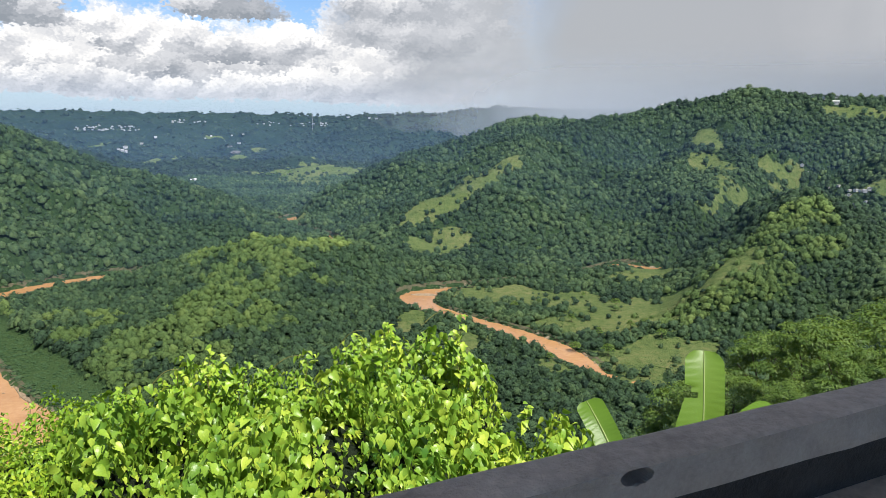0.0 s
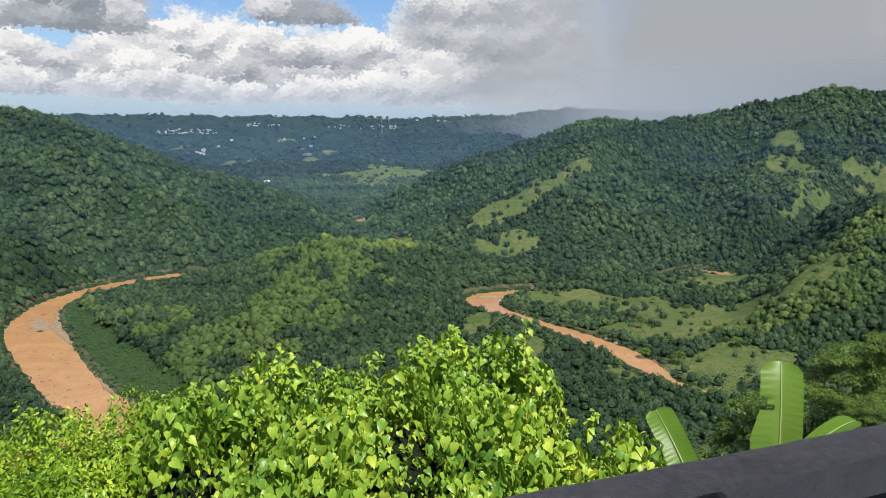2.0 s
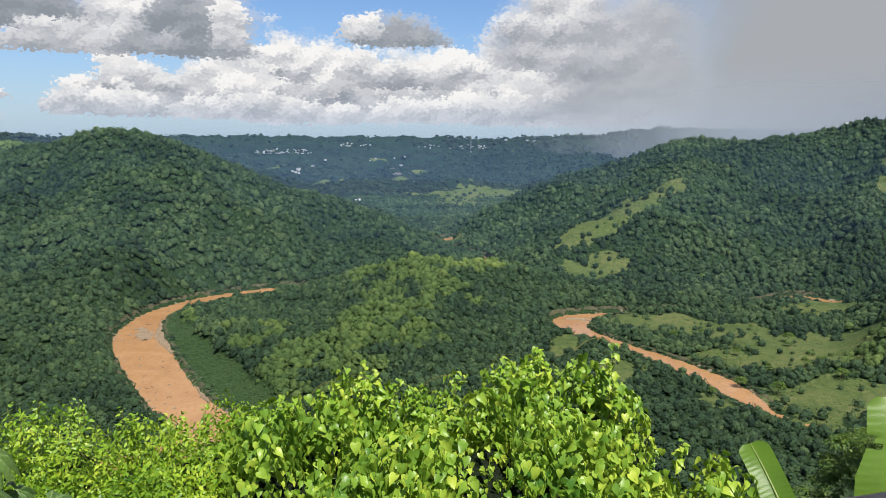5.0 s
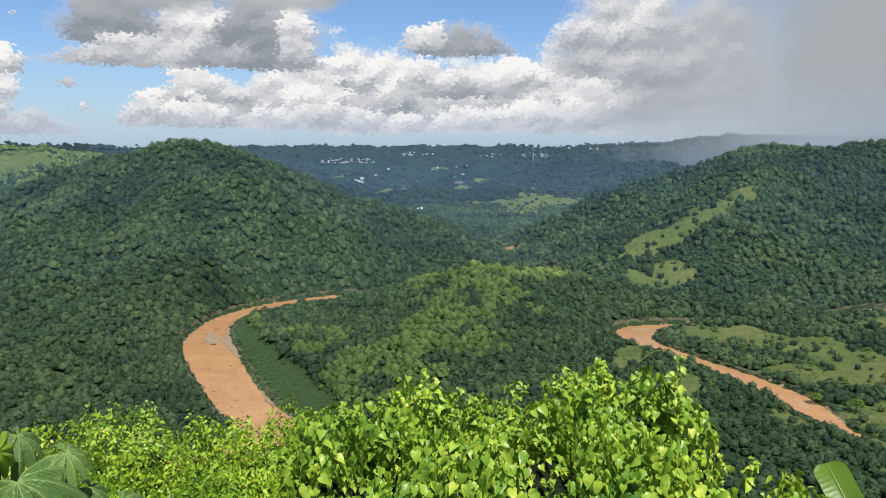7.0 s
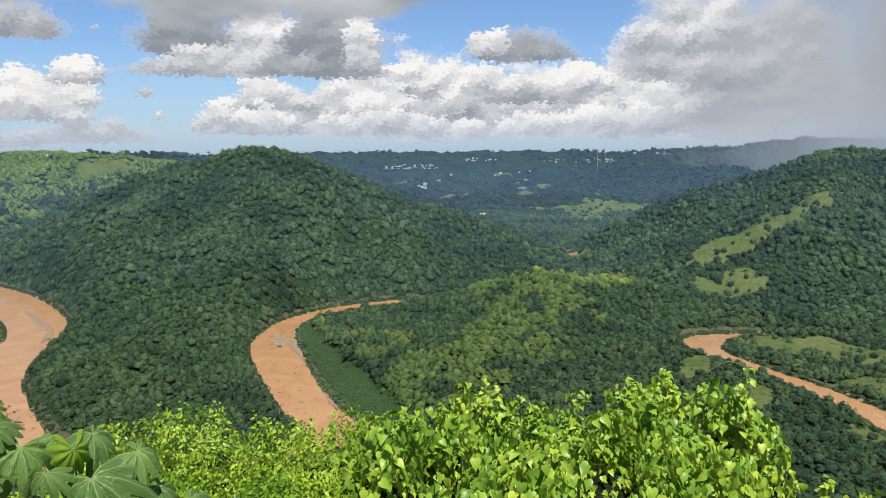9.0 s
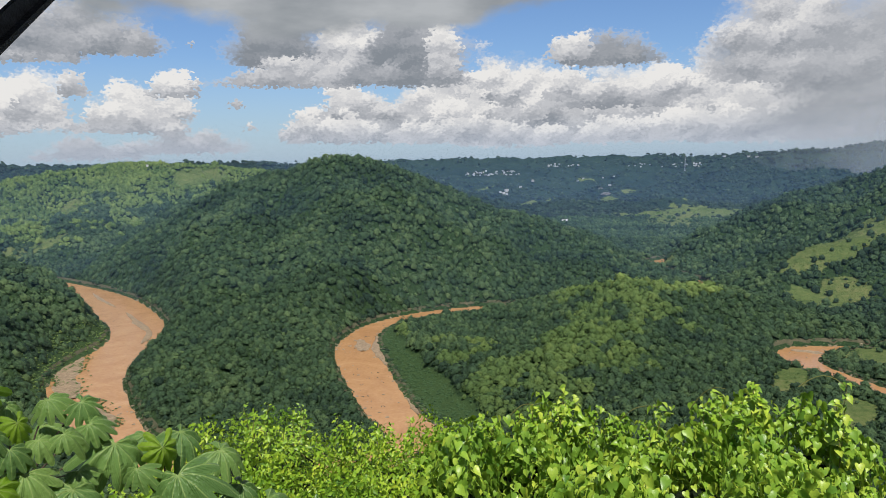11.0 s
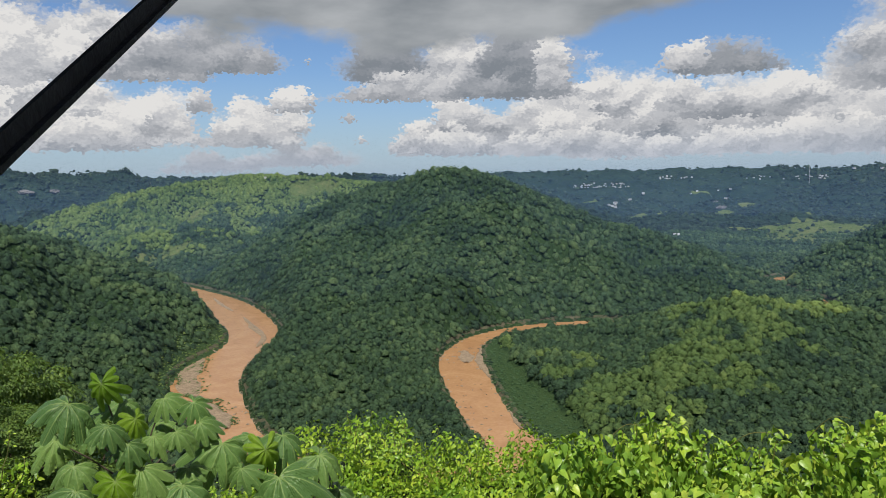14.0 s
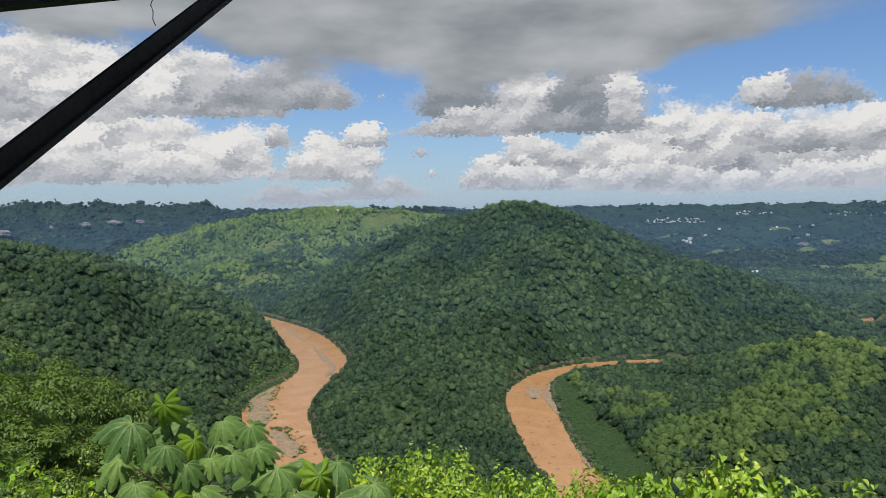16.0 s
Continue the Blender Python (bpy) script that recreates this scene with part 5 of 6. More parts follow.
# leaves: bearing, elevation, distance, radius, tilt toward the lens, heading
CLEAVES = [(-41.3, -13.5, 4.7, 0.16, 76, 5, 1), (-43.5, -14.6, 4.6, 0.20, 42, -25, 0), (-39.8, -15.0, 4.9, 0.18, 48, 25, 0), (-39.1, -16.3, 4.5, 0.13, 62, 10, 1), (-41.1, -16.6, 4.4, 0.13, 40, -10, 0), (-39.7, -18.0, 4.4, 0.13, 52, 0, 0), (-37.9, -17.7, 4.5, 0.13, 40, 20, 0), (-36.3, -17.6, 4.5, 0.13, 45, 30, 0), (-35.0, -15.6, 4.9, 0.15, 50, 35, 0),
           (-34.6, -17.2, 4.8, 0.16, 50, 30, 0), (-37.1, -15.1, 5.0, 0.15, 35, 15, 0), (-33.0, -18.8, 4.8, 0.25, 55, -15, 0), (-29.7, -19.6, 4.7, 0.19, 78, 0, 1), (-28.4, -18.7, 5.0, 0.22, 38, 25, 0), (-25.5, -20.4, 4.9, 0.23, 46, 35, 0), (-38.9, -19.8, 4.4, 0.22, 45, -15, 0), (-43.4, -18.9, 4.5, 0.15, 45, -20, 0), (-40.7, -20.4, 4.3, 0.20, 55, 5, 1),
           (-35.5, -20.3, 4.6, 0.14, 35, 10, 0), (-31.6, -20.8, 4.6, 0.14, 50, -20, 0), (-28.7, -21.7, 4.5, 0.28, 45, 5, 0), (-36.0, -21.4, 4.4, 0.27, 40, -5, 0), (-43.4, -20.6, 4.4, 0.18, 40, -25, 0), (-24.1, -23.0, 5.0, 0.20, 40, 30, 0), (-22.1, -24.3, 4.8, 0.28, 40, 20, 0), (-31.4, -23.3, 4.4, 0.20, 45, 0, 0), (-26.6, -24.6, 4.5, 0.26, 45, 10, 0), (-40.0, -23.2, 4.3, 0.24, 50, -10, 0), (-34.5, -23.8, 4.3, 0.26, 45, 0, 0),
           (-37.6, -16.8, 5.2, 0.15, 30, -30, 0), (-42.2, -16.4, 5.1, 0.16, 25, -35, 0), (-30.9, -18.6, 5.3, 0.16, 30, -15, 0), (-44.6, -17.0, 5.0, 0.15, 35, -30, 0)]
HUBS = [seen_at(-38.0, -21.6, 5.1) - oc, seen_at(-28.0, -25.0, 5.1) - oc]
fork = seen_at(-35.5, -30, 5.2) - oc
part("trunk", tube([(0, 0, 0), fork * 0.6 + Vector((0.05, 0, 0)), fork], 0.07, 0.045, 8), BARK, CECROPIA)
for hub in HUBS:
    part("limb", tube([fork, fork.lerp(hub, 0.5) + Vector((0, 0, -0.05)), hub], 0.04, 0.022, 7), BARK, CECROPIA)
for i, (a, e, r_, size, tilt, head, young) in enumerate(CLEAVES):
    p = seen_at(a + 1.6, e - 0.6, r_) - oc
    hub = min(HUBS, key=lambda q: (q - p).length)
    lf = new("leaf", YOUNG_MESHES[i % 2] if young else PALM_MESHES[i % 5])
    lf.parent = CECROPIA
    lf.matrix_local = Matrix.Translation(p) @ Matrix.Rotation(radians(-a + head * 0.6), 4, "Z") @ Matrix.Rotation(radians(tilt * (0.9 if young else 0.62)), 4, "X") @ Matrix.Rotation(radians((i * 37 % 41) - 20), 4, "Y") @ Matrix.Rotation(math.pi + radians(head), 4, "Z") @ Matrix.Diagonal((size * (1.0 if young else 1.3), size * 1.3, size * 1.3, 1))
    part("stalk", tube([hub, hub.lerp(p, 0.6) + Vector((0, 0, 0.02)), p - Vector((0, 0, 0.004))], 0.007, 0.004, 5), BARK, CECROPIA)

# ---- banana plant ----


def banana_leaf(length, width, seed, tears=(), flap=0.0):
    """A long blade with a raised midrib, side ribs and a torn edge."""
    bm = bmesh.new()
    n, m = 46, 6
    rnd = random.Random(seed)
    grid = {}
    for i in range(n + 1):
        t = i / n
        w = width / 2 * min(1.0, (t / 0.25) ** 0.5 if t > 0 else 0.02) * (1.0 if t < 0.9 else 1 - ((t - 0.9) / 0.1) ** 2.5 * 0.45)
        for j in range(-m, m + 1):
            u = j / m
            rip = 0.0
            for t0, t1, side, depth in tears:
                if t0 < t < t1 and u * side > 1 - depth:
                    rip = (u * side - 1 + depth) * 0.6
            x = u * w - (1 if u > 0 else -1) * rip * w
            z = 0.10 * width * abs(u) ** 1.4 + 0.010 * math.sin(i * 2.4 + abs(j) * 0.5) * abs(u) - 0.22 * length * t**3
            if flap and u < 0 and t < flap:
                x *= 1 + 0.4 * min(1.0, (flap - t) / 0.2)
                z += 0.06 * min(1.0, (flap - t) / 0.2)
            grid[i, j] = bm.verts.new((x, t * length, z - rip * 0.15))
    for i in range(n):
        for j in range(-m, m):
            t = (i + 0.5) / n
            if any(abs(t - t0) < 0.5 / n and (j + 0.5) / m * side > 1 - depth for t0, t1, side, depth in tears):
                continue
            bm.faces.new((grid[i, j], grid[i + 1, j], grid[i + 1, j + 1], grid[i, j + 1])).smooth = True
    return bm


BPLANT = thing("banana_plant", "banana plant with a broad upright bright green leaf", "plant", seen_at(41.5, -31, 11.8))
BPLANT.location.z = float(land(np.array([BPLANT.location.x]), np.array([BPLANT.location.y]))[0])
ob_ = Vector(BPLANT.location)
part("stem", tube([(0, 0, 0), (0, 0, 0.8), (0.02, 0, 1.5)], 0.14, 0.09, 10), STEM, BPLANT)
for a, e, r_, L, W_, lean, roll, head, tears in ((42.6, -17.1, 11.9, 1.9, 0.60, 82, 3, 6, ((0.64, 0.72, -1, 0.75), (0.66, 0.70, -1, 0.6))), (33.9, -21.7, 11.6, 1.3, 0.46, 52, -35, 48, ()), (47.8, -20.3, 12.2, 1.2, 0.4, 40, 0, -40, ())):
    tipp = seen_at(a, e, r_) - ob_
    rot = Matrix.Rotation(radians(-a + head), 4, "Z") @ Matrix.Rotation(radians(lean), 4, "X") @ Matrix.Rotation(radians(roll), 4, "Y")
    end = rot @ Vector((0, L, -0.22 * L))
    lf = part("leaf", banana_leaf(L, W_, 1, tears, 0.63 if tears else 0.0), BANANA, BPLANT)
    lf.matrix_local = Matrix.Translation(tipp - end) @ rot
    ribm = tube([Vector((0, L * k / 8, 0.012 - 0.22 * L * (k / 8) ** 3)) for k in range(9)], 0.022, 0.005, 6)
    rb = part("midrib", ribm, RIB, lf, "pale midrib")
    part("stalk", tube([Vector((0.02, 0, 1.45)), (tipp - end).lerp(Vector((0.02, 0, 1.45)), 0.4), tipp - end], 0.05, 0.025, 6), STEM, BPLANT)

# ---- trees on the slope beside the lookout ----


def leaf_cards(centres, radii, per, size, rng):
    """Many small leaves about clump centres."""
    n = len(centres) * per
    c = np.repeat(np.asarray(centres), per, 0)
    rr = np.repeat(np.asarray(radii), per)
    d = rng.normal(0, 1, (n, 3))
    d /= np.linalg.norm(d, axis=1)[:, None]
    d[:, 2] = np.where(rng.random(n) < 0.8, np.abs(d[:, 2]), d[:, 2])
    k = rng.uniform(0.62, 1.05, n)[:, None]
    p = c + d * rr[:, None] * k * np.array([1, 1, 0.55])
    nr = d * 0.7 + np.array([0, 0, 0.8]) + rng.normal(0, 0.3, (n, 3))
    tp = d * [1, 1, 0] + rng.normal(0, 0.5, (n, 3)) + [0, 0, -0.3]
    s = size * rng.uniform(0.6, 1.3, n)
    vs = np.array([(0, 0, 0), (0.30, 0.45, 0.06), (0, 1.0, -0.1), (-0.30, 0.45, 0.06)])
    return scatter(vs, np.array([(0, 1, 2), (0, 2, 3)]), p, np.stack([s] * 3, 1), frames_for(nr, tp))


def broad_tree(name, label, height, width, seed, where, clumps=56, per=250, size=0.19):
    rnd, rng = random.Random(seed), np.random.default_rng(seed)
    tree = thing(name, label, "tree", where, group="trees beside the lookout")
    trunk = part("trunk", tube([(0, 0, -0.6), (0.1, 0.05, height * 0.3), (rnd.uniform(-0.3, 0.3), 0.1, height * 0.75)], 0.05 * height * 0.6, 0.05, 8), BARK, tree)
    cs, rs = [], []
    for i in range(clumps):
        a, q = i * 2.399, (i + 0.5) / clumps
        rr = width / 2 * math.sqrt(q) * rnd.uniform(0.8, 1.1)
        z = height * (0.52 + 0.42 * (1 - q**1.3)) + rnd.uniform(-0.8, 0.6)
        cs.append((rr * math.cos(a), rr * math.sin(a), z))
        rs.append(rnd.uniform(0.6, 1.3) * width * 0.105)
        if i % 9 == 0:
            part("limb", tube([(0.05, 0.05, height * 0.35), (cs[-1][0] * 0.5, cs[-1][1] * 0.5, height * 0.55), cs[-1]], 0.10, 0.03, 5), BARK, tree)
    v, f = leaf_cards(cs, rs, per, size, rng)
    part("crown", fast_mesh("crown", v, f, NEARLEAF, True), NEARLEAF, tree)
    return tree


NEARLEAF = leaf_material("tree_leaf", (0.045, 0.095, 0.020), (0.095, 0.165, 0.030), (0.190, 0.270, 0.048), 0.5, 0.0, 0.25)


def on_land(az_, r_):
    p = polar(az_, r_)
    return Vector((p.x, p.y, float(land(np.array([p.x]), np.array([p.y]))[0])))


def trees_beside():
    kinds = [broad_tree("broadleaf_tree", "spreading dark green broadleaf tree on the slope", 9.0, 9.0, 1, on_land(-48.5, 60)), broad_tree("broadleaf_tree", "dense green broadleaf tree on the slope", 8.0, 7.0, 2, on_land(50.5, 58))]
    rnd = random.Random(8)
    for az_, r_, top_el, k in ((-54, 52, -9.2, 0), (-45.5, 64, -12.4, 1), (-50.5, 48, -14.2, 1), (-46.8, 52, -15.0, 0), (-55, 40, -14.0, 1), (-43.0, 60, -16.5, 1), (-51.5, 37, -17.8, 0),
                               (55, 62, -12.6, 0), (47.5, 70, -15.4, 1), (53, 48, -15.6, 1), (45, 62, -18.6, 0), (58, 50, -13.2, 1), (49, 46, -18.6, 0), (42, 66, -20.0, 1)):
        w = on_land(az_, r_)
        h = max(3.0, seen_at(az_, top_el, r_).z - w.z)
        s = h / (9.0, 8.0)[k] * 1.03
        c = copy_thing(kinds[k], Matrix.Translation(w) @ Matrix.Rotation(rnd.uniform(0, 6.28), 4, "Z"))
        c.scale = (min(s, 1.4), min(s, 1.4), s)
    for ob, az_, r_, el_ in ((kinds[0], -48.5, 60, -10.2), (kinds[1], 50.5, 58, -13.9)):
        h = seen_at(az_, el_, r_).z - ob.location.z
        ob.scale = (1.1, 1.1, h / (9.0, 8.0)[kinds.index(ob)])


trees_beside()

# ---- river bars, rocks, banks ----


def on_sight(az_, el_, r0=380.0):
    """The place where the line of sight meets the ground."""
    r = np.arange(r0, 4850, 4.0)
    x, y = r * math.sin(radians(az_)), r * math.cos(radians(az_))
    z = land(x, y)
    hit = np.nonzero(z >= EYE + r * math.tan(radians(el_)))[0]
    k = hit[0] if len(hit) else int(np.argmax(np.degrees(np.arctan2(z - EYE, r))))
    return Vector((x[k], y[k], z[k]))


def gravel_bar(pts, width, height, label, seed):
    """A low bank of gravel along plan points."""
    p = curve_points([(x, y, 0) for x, y in pts], 8)[:, :2]
    t = np.gradient(p, axis=0)
    t /= np.linalg.norm(t, axis=1)[:, None] + 1e-9
    nrm = np.stack([-t[:, 1], t[:, 0]], 1)
    u = np.linspace(-1, 1, 13)
    s = np.linspace(0, 1, len(p))
    w = width / 2 * np.sin(np.pi * np.clip(s, 0.02, 0.98)) ** 0.6 * (0.35 + 1.3 * fbm(s * 9 + seed, s * 0 + 3.3, 4))
    w2 = w * (0.4 + 1.3 * fbm(s * 13 + seed, s * 0 + 7.7, 4))
    v = p[:, None] + nrm[:, None] * (np.where(u[None] > 0, w[:, None], w2[:, None]) * u)[..., None]
    z = 0.14 + height * (1 - np.abs(u)[None] ** 2.2) * (0.5 + fbm(v[..., 0] / 3, v[..., 1] / 3, 3)) - 0.45 * (np.abs(u)[None] > 0.95)
    v = np.concatenate([v, z[..., None]], -1)
    n, k = v.shape[:2]
    i, j = np.meshgrid(np.arange(n - 1), np.arange(k - 1), indexing="ij")
    f = np.stack([i * k + j, i * k + j + 1, (i + 1) * k + j + 1, (i + 1) * k + j], -1).reshape(-1, 4)[:, ::-1]
    tagged(new("gravel_bar", fast_mesh("gravel_bar", v.reshape(-1, 3), f, GRAVEL, False)), label, "gravel bar", group="river bars")


gravel_bar([(-470, 800), (-425, 745), (-388, 700), (-372, 655)], 9, 0.7, "grey gravel bar along the outer bend of the river", 1)
gravel_bar([(-398, 600), (-383, 555), (-360, 520), (-335, 490)], 22, 0.9, "broad bar of gravel and scrub in the river bend", 2)
gravel_bar([(-318, 478), (-292, 455), (-270, 430)], 17, 1.6, "dark stony bar at the foot of the bend", 3)
gravel_bar([(-160, 678), (-152, 656), (-147, 634)], 15, 0.8, "small grey gravel island in the muddy river", 4)
gravel_bar([(-145, 690), (-138, 655), (-128, 625), (-112, 585)], 12, 0.9, "grey gravel along the grassy bank", 5)
gravel_bar([(-102, 560), (-88, 520), (-72, 470)], 6, 0.9, "stony edge of the grassy bank", 6)
gravel_bar([(232, 652), (246, 648), (256, 640)], 9, 0.8, "gravel spit at the river pool", 7)
gravel_bar([(290, 480), (296, 455), (292, 430)], 7, 0.8, "pale gravel beside the meadow river", 8)
gravel_bar([(-590, 925), (-550, 880), (-505, 835)], 6, 0.6, "gravel strip in the upper river", 9)


def bar_scrub():
    """Low scrub that has taken hold on the broad bars."""
    rng = np.random.default_rng(22)
    pts = curve_points([(-398, 600, 0), (-383, 555, 0), (-360, 520, 0), (-335, 490, 0), (-318, 478, 0), (-292, 455, 0), (-276, 438, 0)], 20)
    k = rng.integers(0, len(pts), 1500)
    p = pts[k, :2] + rng.normal(0, 6.0, (1500, 2))
    p = p[fbm(p[:, 0] / 9, p[:, 1] / 9, 2) > 0.5]
    s = rng.uniform(0.4, 1.3, len(p))
    v, f = scatter(*MID_CROWNS[1], np.stack([p[:, 0], p[:, 1], np.full(len(p), 0.6)], 1), np.stack([s, s, s * 0.6], 1), rng.uniform(0, 6.28, len(p)))
    tagged(new("bar_scrub", toned(fast_mesh("bar_scrub", v, f, SCRUB), np.repeat(rng.uniform(0.2, 0.8, len(p)), len(MID_CROWNS[1][0])))), "low scrub growing on the gravel bars", "shrubs", kind="stuff")


bar_scrub()


def stones():
    rng = np.random.default_rng(21)
    pairs = []
    for pts, count in ((LOOP[48:112], 380), (EAST[40:82], 120)):
        k = rng.integers(0, len(pts), count)
        side = np.where(rng.random(count) < 0.8, np.sign(rng.normal(0, 1, count)) * rng.uniform(0.42, 0.55, count), rng.uniform(-0.4, 0.4, count))
        t = np.gradient(pts[:, :2], axis=0)[k]
        t /= np.linalg.norm(t, axis=1)[:, None]
        p = pts[k, :2] + np.stack([-t[:, 1], t[:, 0]], 1) * (side * pts[k, 2])[:, None] + rng.normal(0, 1.5, (count, 2))
        s = rng.uniform(0.4, 1.3, count) ** 1.5
        pairs.append(scatter(*LOW[0], np.stack([p[:, 0], p[:, 1], np.full(count, 0.05)], 1), np.stack([s * 1.4, s, s * 0.6], 1), rng.uniform(0, 6.28, count)))
    v, f = join(pairs)
    tagged(new("river_stones", fast_mesh("river_stones", v, f, GRAVEL)), "stones and snags along the water's edge", "stones", kind="stuff")


stones()


def snags():
    """Dark logs and drift stuck in the shallow bends."""
    rng = np.random.default_rng(37)
    pts = LOOP[78:104]
    count = 46
    k, side = rng.integers(0, len(pts), count), rng.uniform(-0.42, 0.42, count)
    t = np.gradient(pts[:, :2], axis=0)[k]
    t /= np.linalg.norm(t, axis=1)[:, None]
    p = pts[k, :2] + np.stack([-t[:, 1], t[:, 0]], 1) * (side * pts[k, 2])[:, None]
    log = np.array([(x, y * (1 - 0.3 * abs(x)), z * (1 - 0.4 * abs(x))) for x in (-1, -0.3, 0.4, 1) for y, z in ((-0.16, 0), (-0.08, 0.3), (0.08, 0.3), (0.16, 0))])
    f = np.array([(4 * i + j, 4 * i + j + 1, 4 * i + j + 5, 4 * i + j + 4) for i in range(3) for j in range(3)])
    s_ = rng.uniform(0.7, 2.2, count)
    v, f = scatter(log, f, np.stack([p[:, 0], p[:, 1], np.full(count, 0.0)], 1), np.stack([s_, s_, rng.uniform(0.6, 1.6, count)], 1), np.arctan2(t[:, 1], t[:, 0]) + rng.normal(0, 0.5, count))
    tagged(new("river_snags", fast_mesh("river_snags", v, f, BARK)), "dark logs and drift stuck in the muddy river", "driftwood", kind="stuff")


snags()


def low_growth(name, label, where, count, size, mat, seed):
    """Low plants over open ground."""
    rng = np.random.default_rng(seed)
    g1 = rng.uniform(-1, 1, (count * 22, 2)) * [900, 760] + [0, 1100]
    if where == "bank":
        g1 = rng.uniform(0, 1, (count * 14, 2)) * [320, 460] + [-250, 390]
    if where == "grass":
        g1 = rng.uniform(0, 1, (count * 14, 2)) * [330, 520] + [-560, 400]
    k = reeds(g1[:, 0], g1[:, 1]) > 0.4 if where in ("bank", "grass") else (open_ground(g1[:, 0], g1[:, 1]) > 0.5) & (fbm(g1[:, 0] / 35, g1[:, 1] / 35, 3) > 0.44)
    p = g1[k & (to_river(g1[:, 0], g1[:, 1]) > 1.5)][:count]
    s = size * rng.uniform(0.4, 1.2, len(p))
    v, f = scatter(*MID_CROWNS[2], np.stack([p[:, 0], p[:, 1], land(p[:, 0], p[:, 1]) + s * 0.1], 1), np.stack([s, s, s * 0.6], 1), rng.uniform(0, 6.28, len(p)))
    tagged(new(name, toned(fast_mesh(name, v, f, mat), np.repeat(rng.uniform(0.2, 0.8, len(p)), len(MID_CROWNS[2][0])))), label, "low plants", kind="stuff")


REED = leafy("reed_bed", (0.028, 0.066, 0.024), (0.044, 0.092, 0.033), (0.066, 0.120, 0.042), 1.2)
low_growth("reed_bed", "low green reeds on the river bank", "bank", 2400, 1.3, REED, 5)
low_growth("bank_grass", "tall bright grass along the far river bank", "grass", 1500, 1.5, LIT_SCRUB_GRASS, 9)
low_growth("meadow_shrubs", "scattered shrubs and tall grass on open meadow", "meadow", 5200, 1.1, SCRUB, 6)

# ---- houses, mast, cliffs ----
WALL_TINTS = [stone_material("wall_white", (0.45, 0.44, 0.42), (0.62, 0.61, 0.60), 0.5), stone_material("wall_cream", (0.55, 0.48, 0.36), (0.70, 0.64, 0.52), 0.5), stone_material("wall_grey", (0.40, 0.40, 0.41), (0.58, 0.58, 0.58), 0.5)]
DARKGLASS = stone_material("window_glass", (0.02, 0.025, 0.03), (0.05, 0.06, 0.07), 2.0, 0.15)


def solid(x0, x1, y0, y1, z0, z1):
    bm = bmesh.new()
    box(bm, x0, x1, y0, y1, z0, z1)
    bmesh.ops.recalc_face_normals(bm, faces=bm.faces)
    return bm


def house(where, w, d, h, turn, tint, gable, label, group):
    """A small concrete house with roof, door and windows."""
    ob = thing("house", label, "house", where, group)
    ob.rotation_euler.z = radians(turn)
    part("wall", solid(-w / 2, w / 2, -d / 2, d / 2, -3.0, h), WALL_TINTS[tint], ob)
    bm = bmesh.new()
    if gable:
        o = 0.5
        pts = [(-w / 2 - o, -d / 2 - o, h + 0.02), (w / 2 + o, -d / 2 - o, h + 0.02), (w / 2 + o, d / 2 + o, h + 0.02), (-w / 2 - o, d / 2 + o, h + 0.02), (-w / 2 - o, 0, h + d * 0.28), (w / 2 + o, 0, h + d * 0.28)]
        v = [bm.verts.new(p) for p in pts]
        for q in ((0, 1, 5, 4), (2, 3, 4, 5), (0, 4, 3), (1, 2, 5), (3, 2, 1, 0)):
            bm.faces.new([v[i] for i in q])
    else:
        box(bm, -w / 2 - 0.3, w / 2 + 0.3, -d / 2 - 0.3, d / 2 + 0.3, h + 0.004, h + 0.35)
    part("roof", bm, ROOFING, ob)
    part("door", solid(-0.5, 0.5, -d / 2 - 0.06, -d / 2 - 0.004, 0.0, 2.1), DARKGLASS, ob)
    for x in (-w * 0.32, w * 0.32):
        part("window", solid(x - 0.7, x + 0.7, -d / 2 - 0.05, -d / 2 - 0.004, 1.0, 2.2), DARKGLASS, ob)
    return ob


